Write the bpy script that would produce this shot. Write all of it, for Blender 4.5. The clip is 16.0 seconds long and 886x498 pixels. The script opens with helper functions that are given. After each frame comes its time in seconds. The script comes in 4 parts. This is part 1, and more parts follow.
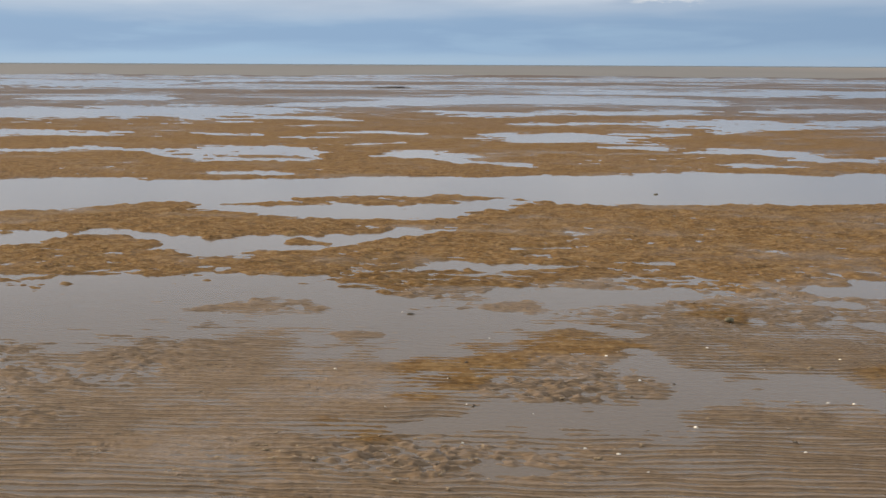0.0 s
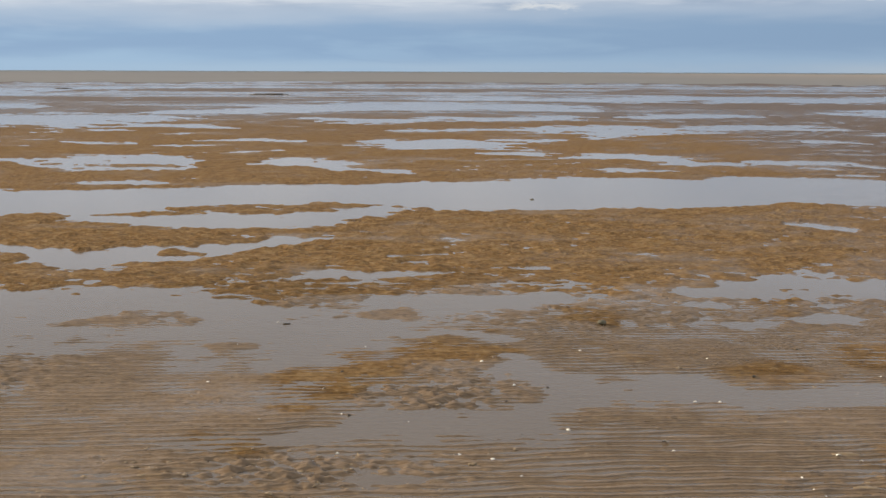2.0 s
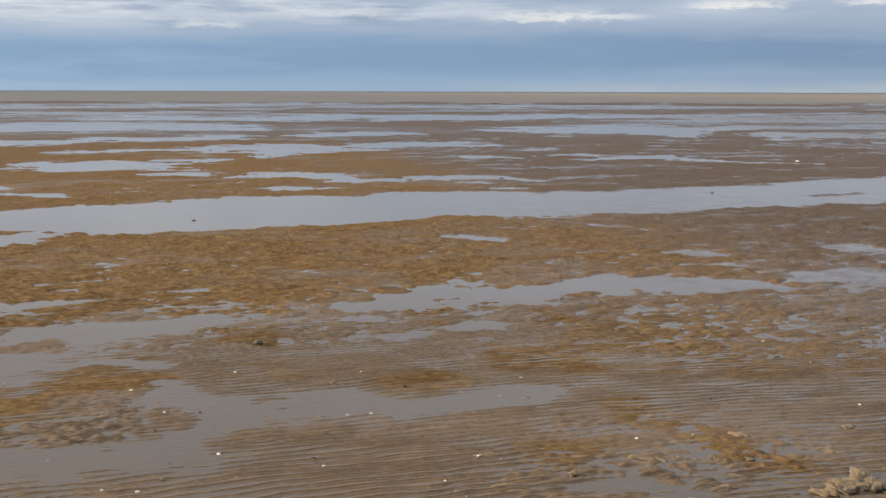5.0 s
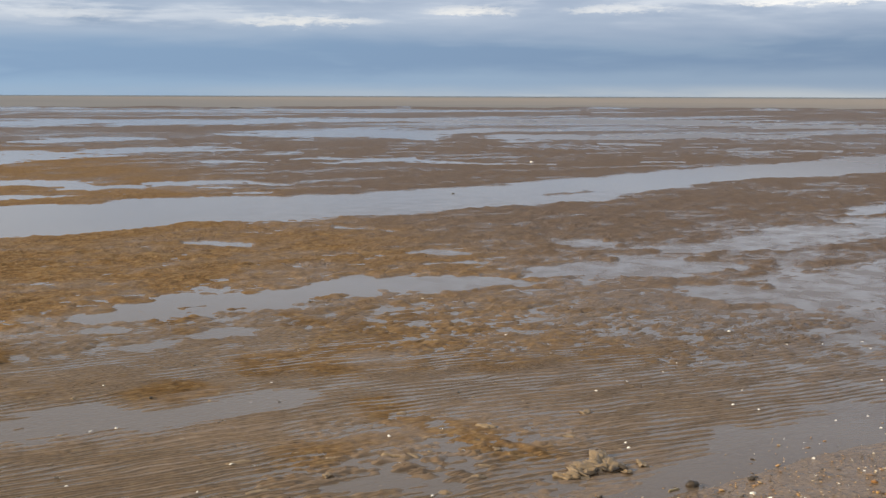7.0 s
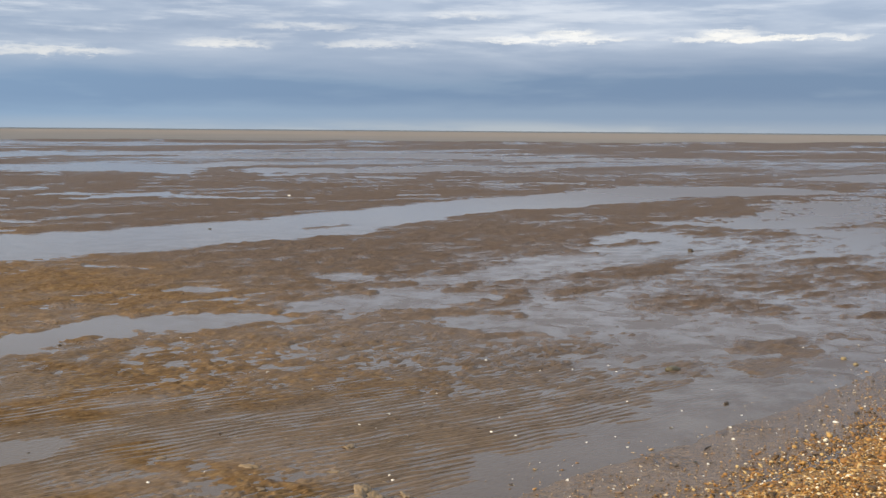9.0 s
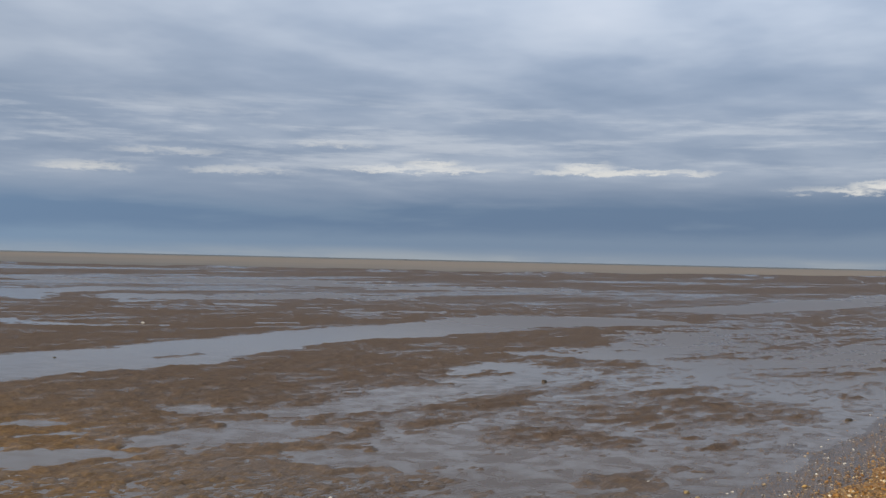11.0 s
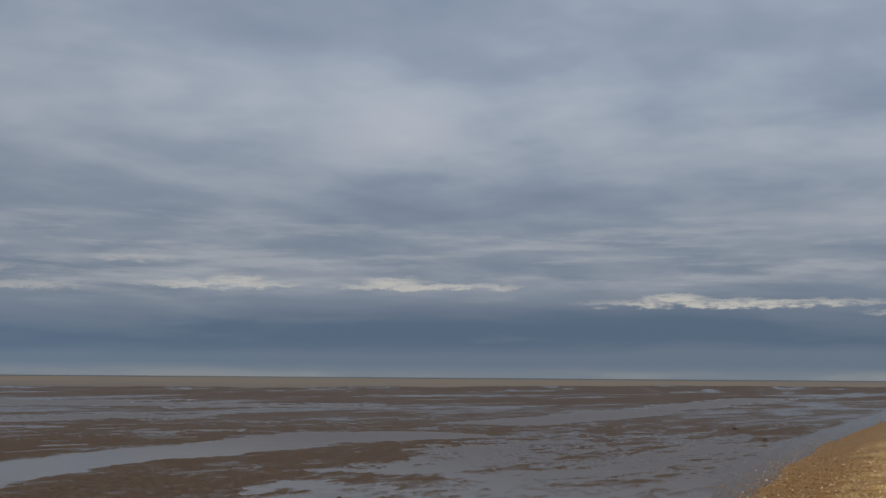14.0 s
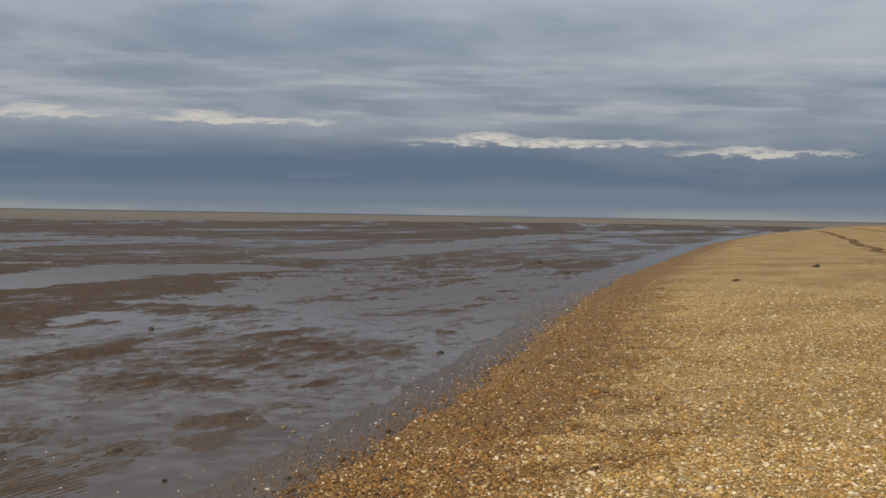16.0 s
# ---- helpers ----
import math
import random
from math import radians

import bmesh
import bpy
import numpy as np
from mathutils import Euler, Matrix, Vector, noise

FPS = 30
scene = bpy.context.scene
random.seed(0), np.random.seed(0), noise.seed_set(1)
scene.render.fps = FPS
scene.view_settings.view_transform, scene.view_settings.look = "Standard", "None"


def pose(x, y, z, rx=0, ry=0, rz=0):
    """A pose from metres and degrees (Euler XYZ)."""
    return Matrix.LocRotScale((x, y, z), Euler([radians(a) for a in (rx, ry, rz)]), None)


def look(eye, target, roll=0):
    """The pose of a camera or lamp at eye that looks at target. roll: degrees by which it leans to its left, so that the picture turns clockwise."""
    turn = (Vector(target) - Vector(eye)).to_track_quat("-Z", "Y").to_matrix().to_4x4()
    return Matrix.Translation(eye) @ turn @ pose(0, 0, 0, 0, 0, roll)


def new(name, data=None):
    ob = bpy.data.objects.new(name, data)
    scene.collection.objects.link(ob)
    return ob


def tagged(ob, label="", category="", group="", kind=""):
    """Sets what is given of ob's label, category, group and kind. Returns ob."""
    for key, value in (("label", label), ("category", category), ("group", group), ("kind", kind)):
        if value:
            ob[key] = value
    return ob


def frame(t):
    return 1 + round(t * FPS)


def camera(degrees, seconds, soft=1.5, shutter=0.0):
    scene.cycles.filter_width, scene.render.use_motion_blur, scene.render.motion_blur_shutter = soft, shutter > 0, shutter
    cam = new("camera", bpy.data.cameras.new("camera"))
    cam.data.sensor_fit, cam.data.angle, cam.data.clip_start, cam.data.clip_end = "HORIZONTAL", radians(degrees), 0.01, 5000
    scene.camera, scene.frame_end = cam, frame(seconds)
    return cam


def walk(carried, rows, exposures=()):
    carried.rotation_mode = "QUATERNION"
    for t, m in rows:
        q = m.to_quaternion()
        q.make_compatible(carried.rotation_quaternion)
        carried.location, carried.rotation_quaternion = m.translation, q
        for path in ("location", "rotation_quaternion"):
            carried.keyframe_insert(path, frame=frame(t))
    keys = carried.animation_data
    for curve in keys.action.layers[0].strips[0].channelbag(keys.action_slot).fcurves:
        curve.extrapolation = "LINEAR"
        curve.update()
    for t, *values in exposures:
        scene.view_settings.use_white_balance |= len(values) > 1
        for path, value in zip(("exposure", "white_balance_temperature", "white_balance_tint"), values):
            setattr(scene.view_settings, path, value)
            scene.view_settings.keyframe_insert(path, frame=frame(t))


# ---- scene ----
# ---- camera: seconds, yaw, pitch, lean to the right, x, y, z ----
cam = camera(42.24, 16.0)
PATH = (
    (0, 3.98, -9.15, -0.27, -0.237, 0.077, 1.939),
    (0.5, 2.18, -9.06, -0.30, -0.234, 0.103, 1.942),
    (1, 1.16, -8.82, -0.11, -0.218, 0.100, 1.946),
    (1.5, 0.00, -8.84, -0.01, -0.197, 0.097, 1.944),
    (2, -1.94, -8.81, -0.21, -0.179, 0.088, 1.948),
    (2.5, -3.88, -8.98, -0.43, -0.152, 0.080, 1.949),
    (3, -5.20, -8.93, -0.16, -0.139, 0.092, 1.953),
    (3.5, -6.11, -8.31, 0.16, -0.085, 0.089, 1.942),
    (4, -8.91, -7.86, 0.22, -0.015, 0.082, 1.946),
    (4.5, -13.46, -7.89, -0.19, -0.007, 0.068, 1.953),
    (5, -18.13, -7.84, -0.17, 0.005, 0.082, 1.947),
    (5.2, -20.17, -8.09, -0.67, -0.013, 0.088, 1.933),
    (7.3, -33.34, -7.73, -0.32, -0.004, 0.079, 1.941),
    (7.5, -35.22, -7.94, -0.59, -0.005, 0.066, 1.948),
    (8, -37.67, -7.51, -0.50, -0.009, 0.042, 1.943),
    (8.5, -40.39, -6.54, -0.81, -0.031, 0.054, 1.963),
    (9, -42.95, -5.91, -0.46, -0.029, 0.062, 1.963),
    (9.2, -44.30, -5.16, -0.71, -0.033, 0.093, 1.976),
    (11.3, -50.05, 1.60, -0.69, 0.117, -0.012, 2.031),
    (11.5, -50.49, 2.38, -0.25, 0.117, -0.007, 2.043),
    (12, -52.66, 4.07, -0.42, 0.111, -0.037, 2.037),
    (12.5, -53.95, 5.52, -0.43, 0.144, -0.058, 2.033),
    (13, -54.85, 7.27, -0.32, 0.178, -0.073, 2.041),
    (13.5, -56.40, 7.47, -0.38, 0.219, -0.092, 2.015),
    (14, -59.18, 6.38, -0.43, 0.201, -0.186, 2.010),
    (14.5, -62.57, 4.64, -0.28, 0.161, -0.233, 1.998),
    (15, -64.85, 2.88, -0.39, 0.116, -0.219, 1.981),
    (15.5, -66.36, 0.38, -0.21, 0.095, -0.241, 1.967),
    (16, -68.46, -1.71, -0.95, 0.088, -0.260, 1.969),
)


def aimed(yaw, pitch, lean, x, y, z):
    a, b = radians(yaw), radians(pitch)
    way = Vector((-math.sin(a) * math.cos(b), math.cos(a) * math.cos(b), math.sin(b)))
    return look((x, y, z), Vector((x, y, z)) + way, -lean)


walk(cam, [(t, aimed(*row)) for t, *row in PATH], exposures=(
    (0.0, 0.17, 6620, 10), (3.5, 0.15, 6620, 10), (5.0, 0.09, 6520, 10), (7.3, 0.13, 6520, 10), (9.2, 0.06, 6400, 10), (11.3, -0.50, 6230, 10), (12.5, -0.72, 6260, 10),
    (13.0, -0.77, 6320, 10), (13.5, -0.90, 6400, 10), (14.5, -1.05, 6520, 10), (15.2, -0.97, 6600, 10), (16.0, -0.76, 6700, 10)))

# ---- sky and sun ----
SUN_TURN, SUN_RISE = radians(74), radians(21)   # anticlockwise from straight ahead; above the horizon
sun_way = Vector((-math.sin(SUN_TURN) * math.cos(SUN_RISE), math.cos(SUN_TURN) * math.cos(SUN_RISE), math.sin(SUN_RISE)))
sun = new("sun", bpy.data.lights.new("sun", "SUN"))
sun.matrix_world = look(sun_way * 50, (0, 0, 0))
sun.data.energy, sun.data.angle, sun.data.color = 4.6, radians(1.5), (1.0, 0.84, 0.63)


class Graph:
    """Short calls for building a node tree."""

    def __init__(self, tree):
        self.tree = tree
        tree.nodes.clear()

    def node(self, kind, **fields):
        n = self.tree.nodes.new(kind)
        for key, value in fields.items():
            setattr(n, key, value)
        return n

    def put(self, socket, value):
        if isinstance(value, bpy.types.NodeSocket):
            self.tree.links.new(value, socket)
        elif isinstance(value, tuple) and len(value) == 3 and socket.type == "RGBA":
            socket.default_value = (*value, 1)
        else:
            socket.default_value = value

    def math(self, op, a, b=0.0, c=0.0, clamp=False):
        n = self.node("ShaderNodeMath", operation=op, use_clamp=clamp)
        for s, v in zip(n.inputs, (a, b, c)):
            self.put(s, v)
        return n.outputs[0]

    def vec(self, op, a, b=(0, 0, 0)):
        n = self.node("ShaderNodeVectorMath", operation=op)
        self.put(n.inputs[0], a)
        self.put(n.inputs[1], b)
        return n.outputs[0]

    def xyz(self, v):
        n = self.node("ShaderNodeSeparateXYZ")
        self.put(n.inputs[0], v)
        return n.outputs

    def join(self, x, y, z):
        n = self.node("ShaderNodeCombineXYZ")
        for s, v in zip(n.inputs, (x, y, z)):
            self.put(s, v)
        return n.outputs[0]

    def noise(self, v, scale, detail=4.0, rough=0.55, twist=0.0):
        n = self.node("ShaderNodeTexNoise")
        self.put(n.inputs["Vector"], v)
        for key, value in (("Scale", scale), ("Detail", detail), ("Roughness", rough), ("Distortion", twist)):
            n.inputs[key].default_value = value
        return n.outputs["Fac"]

    def cells(self, v, scale, feature="F1"):
        n = self.node("ShaderNodeTexVoronoi", feature=feature)
        self.put(n.inputs["Vector"], v)
        n.inputs["Scale"].default_value = scale
        return n.outputs

    def span(self, v, a, b, c=0.0, d=1.0):
        n = self.node("ShaderNodeMapRange", interpolation_type="SMOOTHSTEP")
        for s, value in zip(n.inputs, (v, a, b, c, d)):
            self.put(s, value)
        return n.outputs[0]

    def mix(self, k, a, b, how="MIX"):
        n = self.node("ShaderNodeMix", data_type="RGBA", blend_type=how)
        self.put(n.inputs[0], k)
        self.put(n.inputs[6], a)
        self.put(n.inputs[7], b)
        return n.outputs[2]

    def ramp(self, v, *stops):
        n = self.node("ShaderNodeValToRGB")
        e = n.color_ramp.elements
        while len(e) < len(stops):
            e.new(0.5)
        for el, (p, col) in zip(e, stops):
            el.position, el.color = p, (*col, 1)
        self.put(n.inputs[0], v)
        return n.outputs[0]

    def bump(self, height, strength, distance, normal=None):
        n = self.node("ShaderNodeBump")
        self.put(n.inputs["Height"], height)
        n.inputs["Strength"].default_value, n.inputs["Distance"].default_value = strength, distance
        if normal:
            self.put(n.inputs["Normal"], normal)
        return n.outputs[0]

    def surface(self, colour, rough, normal=None, ior=1.45, spec=0.5, film=None, alpha=1.0):
        s = self.node("ShaderNodeBsdfPrincipled")
        self.put(s.inputs["Base Color"], colour)
        self.put(s.inputs["Roughness"], rough)
        s.inputs["IOR"].default_value = ior
        self.put(s.inputs["Specular IOR Level"], spec)
        self.put(s.inputs["Alpha"], alpha)
        if normal:
            self.put(s.inputs["Normal"], normal)
        if film:   # a skin of water over the surface
            self.put(s.inputs["Coat Weight"], film)
            s.inputs["Coat IOR"].default_value, s.inputs["Coat Roughness"].default_value = 1.333, 0.12
            self.put(s.inputs["Coat Normal"], normal)
        out = self.node("ShaderNodeOutputMaterial")
        self.tree.links.new(s.outputs[0], out.inputs[0])


# sunlit cloud edges: bearing and half its spread, height and half thickness in degrees, brightness
SUNLIT_EDGES = ((6.8, 2.0, 3.05, 0.26, 0.5), (13.0, 3.0, 3.7, 0.28, 0.4), (23.8, 4.2, 3.50, 0.30, 0.75), (32.2, 2.4, 4.0, 0.26, 0.65), (39.5, 3.0, 4.1, 0.20, 0.5),
                (48.2, 4.4, 4.36, 0.22, 0.95), (49.0, 1.6, 4.62, 0.26, 0.95), (58.5, 5.0, 4.38, 0.20, 0.95), (56.6, 1.5, 4.60, 0.26, 0.95), (73.5, 7.6, 3.56, 0.22, 1.0),
                (70.6, 1.8, 3.80, 0.28, 1.0), (84.0, 4.6, 3.10, 0.17, 0.9), (83.0, 1.6, 3.26, 0.22, 0.9), (44.0, 2.2, 5.5, 0.25, 0.45), (36.0, 3.0, 4.9, 0.22, 0.4))


def build_sky():
    world = bpy.data.worlds.new("sky")
    scene.world = world
    world.use_nodes = True
    g = Graph(world.node_tree)
    way = g.node("ShaderNodeTexCoord").outputs["Generated"]
    x, y, z = g.xyz(way)
    up = g.math("MAXIMUM", z, 0.0)
    clear = g.node("ShaderNodeTexSky", sky_type="NISHITA", sun_disc=False, sun_elevation=SUN_RISE, sun_rotation=-SUN_TURN)
    # the cloud deck seen in perspective: directions carried onto a level sheet
    flat = g.math("ADD", up, 0.10)
    deck = g.join(g.math("DIVIDE", x, flat), g.math("DIVIDE", y, flat), 0.0)
    big = g.noise(deck, 0.42, 3, 0.5, 0.4)
    mid = g.noise(g.vec("ADD", deck, (7.3, 2.1, 0.4)), 1.15, 4, 0.5, 0.3)
    fine = g.noise(g.vec("ADD", deck, (1.3, 9.1, 2.0)), 3.4, 3, 0.5)
    body = g.math("ADD", g.math("MULTIPLY", big, 0.40), g.math("ADD", g.math("MULTIPLY", mid, 0.42), g.math("MULTIPLY", fine, 0.18)))
    cloud = g.ramp(body, (0.32, (0.245, 0.32, 0.44)), (0.45, (0.365, 0.435, 0.55)), (0.55, (0.515, 0.575, 0.67)), (0.70, (0.65, 0.69, 0.76)))
    cloud = g.mix(g.span(up, 0.05, 0.20, 0.30, 0.0), cloud, (0.28, 0.35, 0.48))
    # low blue-grey bank towards the horizon, its upper edge uneven
    low = g.join(g.math("MULTIPLY", x, 5.0), g.math("MULTIPLY", y, 5.0), g.math("MULTIPLY", z, 34.0))
    wisp = g.noise(low, 1.0, 4, 0.55, 0.2)
    east = g.span(g.math("MULTIPLY_ADD", x, 0.86, g.math("MULTIPLY", y, -0.5)), -0.75, 0.55)
    lift = g.math("ADD", g.math("MULTIPLY_ADD", east, -0.014, g.math("ADD", up, 0.014)), g.math("MULTIPLY", g.math("SUBTRACT", wisp, 0.5), 0.030))
    bank = g.mix(east, (0.23, 0.36, 0.545), (0.160, 0.240, 0.370))
    below = g.mix(east, (0.30, 0.45, 0.625), (0.235, 0.315, 0.430))
    above = g.mix(east, (0.36, 0.46, 0.60), (0.27, 0.34, 0.46))
    bank = g.mix(g.math("MAXIMUM", g.span(lift, 0.034, 0.016), g.span(wisp, 0.50, 0.68, 0.0, 0.6)), bank, below)
    bank = g.mix(g.span(lift, 0.044, 0.062), bank, above)
    deep = g.span(lift, 0.054, 0.080)
    colour = g.mix(deep, bank, cloud)
    # broken bright edges above the bank
    torn = g.noise(g.join(g.math("MULTIPLY", x, 6.5), g.math("MULTIPLY", y, 6.5), g.math("MULTIPLY", z, 66.0)), 1.0, 6, 0.62, 0.12)
    shreds = g.noise(g.join(g.math("MULTIPLY", x, 42.0), g.math("MULTIPLY", y, 42.0), g.math("MULTIPLY", z, 190.0)), 1.0, 6, 0.66, 0.3)
    bearing = g.math("MULTIPLY", g.math("ARCTAN2", x, y), 180 / math.pi)
    height = g.math("MULTIPLY_ADD", g.math("SUBTRACT", shreds, 0.5), 1.0, g.math("MULTIPLY", up, 180 / math.pi))
    ridge = 0.0
    for middle, half, rise, thick, glow in SUNLIT_EDGES:
        u = g.math("DIVIDE", g.math("SUBTRACT", bearing, middle), half)
        v = g.math("DIVIDE", g.math("SUBTRACT", height, rise + 0.10), thick)
        ridge = g.math("MAXIMUM", ridge, g.span(g.math("MULTIPLY_ADD", u, u, g.math("MULTIPLY", v, v)), 1.3, 0.05, 0.0, glow))
    ridge = g.math("MULTIPLY", ridge, g.span(shreds, 0.32, 0.58, 0.25, 1.0))
    colour = g.mix(ridge, colour, (0.92, 0.89, 0.83))
    ridge2 = g.math("MULTIPLY", g.span(lift, 0.058, 0.085), g.span(lift, 0.160, 0.110))
    colour = g.mix(g.math("MULTIPLY", g.math("MULTIPLY", ridge2, g.math("MULTIPLY_ADD", east, -0.45, 0.90)), g.span(torn, 0.44, 0.66)), colour, (0.80, 0.82, 0.85))
    # pale strip of haze on the horizon
    haze = g.math("MULTIPLY", g.span(up, 0.013, 0.001), g.span(wisp, 0.36, 0.56, 0.35, 0.85))
    colour = g.mix(g.math("MULTIPLY", haze, g.math("MULTIPLY_ADD", east, 0.75, 0.15)), colour, (0.50, 0.53, 0.54))
    # thinner cloud higher up lets more light through
    deep_blue = g.math("MULTIPLY", g.span(bearing, -8.0, 12.0), g.span(bearing, 34.0, 18.0))
    colour = g.mix(g.math("MULTIPLY", deep_blue, 0.22), colour, (0.20, 0.31, 0.46))
    k = g.math("MULTIPLY", g.span(up, 0.06, 0.28, 1.0, 1.45), g.math("MULTIPLY_ADD", east, 0.05, 1.03))
    colour = g.mix(1.0, colour, g.join(k, k, k), "MULTIPLY")
    west = g.math("MULTIPLY", g.math("SUBTRACT", 1.0, east), g.span(up, 0.07, 0.20, 0.0, 0.75))
    colour = g.mix(west, colour, (0.60, 0.63, 0.68))
    colour = g.mix(g.span(up, 0.36, 0.62, 0.0, 0.75), colour, (0.68, 0.66, 0.63))
    thin = g.vec("MULTIPLY", clear.outputs[0], (0.09, 0.09, 0.09))
    colour = g.mix(0.06, colour, thin)
    back = g.node("ShaderNodeBackground")
    g.put(back.inputs[0], colour)
    back.inputs[1].default_value = 1.0
    out = g.node("ShaderNodeOutputWorld")
    g.tree.links.new(back.outputs[0], out.inputs[0])


build_sky()


# ---- materials ----
def material(name):
    m = bpy.data.materials.new(name)
    m.use_nodes = True
    return m, Graph(m.node_tree)


def place(g):
    return g.node("ShaderNodeNewGeometry").outputs["Position"]


def make_sand():
    m, g = material("wet_sand")
    p = place(g)
    x, y, z = g.xyz(p)
    grain = g.noise(p, 160.0, 3, 0.7)
    patch = g.noise(p, 0.55, 5, 0.6, 0.3)
    speck = g.noise(g.vec("MULTIPLY", p, (1.0, 1.3, 1.0)), 13.0, 5, 0.68)
    broad = g.noise(p, 0.05, 3, 0.5)
    away = g.math("SQRT", g.math("MULTIPLY_ADD", x, x, g.math("MULTIPLY", y, y)))
    bare = g.node("ShaderNodeAttribute", attribute_name="bare").outputs["Fac"]
    ripple = g.node("ShaderNodeAttribute", attribute_name="ripple").outputs["Fac"]
    rust = g.node("ShaderNodeAttribute", attribute_name="ochre").outputs["Fac"]
    plain = g.math("MULTIPLY_ADD", ripple, -0.72, 1.0)   # rippled sand is otherwise smooth
    rusty = g.span(g.math("MULTIPLY_ADD", g.math("SUBTRACT", speck, 0.5), 0.8, rust), 0.02, 0.85)
    ochre_sand = g.mix(patch, (0.138, 0.076, 0.026), (0.195, 0.110, 0.040))
    blotch = g.noise(g.vec("MULTIPLY", g.vec("ADD", p, (5.0, 1.7, 0.0)), (1.0, 1.5, 1.0)), 3.2, 7, 0.72, 0.4)
    ochre_sand = g.mix(g.span(speck, 0.52, 0.62, 0.0, 0.60), ochre_sand, (0.300, 0.200, 0.098))
    ochre_sand = g.mix(g.span(speck, 0.48, 0.38, 0.0, 0.65), ochre_sand, (0.062, 0.034, 0.014))
    ochre_sand = g.mix(g.span(blotch, 0.52, 0.62, 0.0, 0.45), ochre_sand, (0.270, 0.182, 0.090))
    ochre_sand = g.mix(g.span(blotch, 0.48, 0.36, 0.0, 0.60), ochre_sand, (0.066, 0.038, 0.016))
    brown = g.mix(patch, (0.142, 0.094, 0.055), (0.202, 0.138, 0.083))
    brown = g.mix(g.span(speck, 0.50, 0.68, 0.0, 0.45), brown, (0.250, 0.182, 0.112))
    brown = g.mix(g.span(speck, 0.46, 0.34, 0.0, 0.40), brown, (0.070, 0.050, 0.033))
    # brown mud up the shore, turning grey with distance from the standing place
    mud = g.mix(g.span(blotch, 0.40, 0.62), (0.066, 0.044, 0.033), (0.112, 0.076, 0.054))
    east = g.span(g.math("ADD", g.math("MULTIPLY", x, 0.060), g.math("MULTIPLY", broad, 0.5)), 0.30, 0.95)
    colour = g.mix(g.math("MULTIPLY", east, 0.85), brown, mud)
    colour = g.mix(rusty, colour, ochre_sand)
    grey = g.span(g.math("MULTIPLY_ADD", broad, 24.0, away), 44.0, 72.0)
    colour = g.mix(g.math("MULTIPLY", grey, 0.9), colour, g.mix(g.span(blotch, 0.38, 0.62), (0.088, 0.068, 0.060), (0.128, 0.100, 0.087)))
    clot = g.noise(g.vec("MULTIPLY", p, (1.0, 1.7, 1.0)), 26.0, 4, 0.6, 0.3)
    colour = g.mix(g.math("MULTIPLY", plain, g.span(clot, 0.53, 0.66, 0.0, 0.45)), colour, (0.33, 0.235, 0.140))
    colour = g.mix(g.math("MULTIPLY", plain, g.span(clot, 0.47, 0.34, 0.0, 0.50)), colour, (0.065, 0.046, 0.032))
    colour = g.mix(g.span(grain, 0.45, 0.8, 0.0, 0.22), colour, (0.30, 0.22, 0.14))
    colour = g.mix(g.span(grain, 0.42, 0.2, 0.0, 0.30), colour, (0.05, 0.038, 0.03))
    # a film of water, thinnest on the stained and the higher sand
    lift = g.math("MULTIPLY_ADD", g.math("SUBTRACT", speck, 0.5), 0.5, bare)
    film = g.math("MULTIPLY", g.span(lift, 0.70, 0.10, 0.04, 0.85), g.span(rusty, 0.0, 1.0, 1.0, 0.12))
    film = g.math("MAXIMUM", film, g.math("MULTIPLY", g.math("MINIMUM", ripple, 1.0), g.span(rusty, 0.0, 1.0, 0.80, 0.15)))
    film = g.math("MAXIMUM", film, g.math("MULTIPLY", plain, g.span(clot, 0.62, 0.68, 0.0, 0.45)))
    # loose clods, each with its own rounded top
    stain = g.noise(g.vec("ADD", p, (3.1, 8.7, 0.0)), 1.5, 5, 0.65, 0.6)
    clods = g.math("MULTIPLY", g.span(g.cells(g.vec("ADD", p, g.join(g.math("MULTIPLY", speck, 0.06), g.math("MULTIPLY", clot, 0.04), 0.0)), 17.0)["Distance"], 0.62, 0.12), g.span(stain, 0.50, 0.66))
    # the finer ripples: steep towards the shore, gentle seaward
    phase = g.node("ShaderNodeAttribute", attribute_name="phase").outputs["Fac"]
    wave = g.math("ADD", g.math("SINE", phase), g.math("ADD", g.math("MULTIPLY", g.math("SINE", g.math("MULTIPLY", phase, 2.0)), 0.46),
                  g.math("MULTIPLY", g.math("SINE", g.math("MULTIPLY", phase, 3.0)), 0.24)))
    normal = g.bump(grain, 0.35, 0.003)
    normal = g.bump(g.math("MULTIPLY", wave, ripple), 1.0, 0.0085, normal)
    normal = g.bump(g.math("MULTIPLY", clot, plain), 0.7, 0.006, normal)
    normal = g.bump(g.math("MULTIPLY", clods, plain), 0.8, 0.022, normal)
    normal = g.bump(g.math("MULTIPLY", speck, plain), 0.8, 0.014, normal)
    normal = g.bump(g.math("MULTIPLY", blotch, plain), 0.8, 0.030, normal)
    g.surface(colour, 0.85, normal, 1.4, g.span(rusty, 0.0, 1.0, 0.16, 0.05), film)
    return m


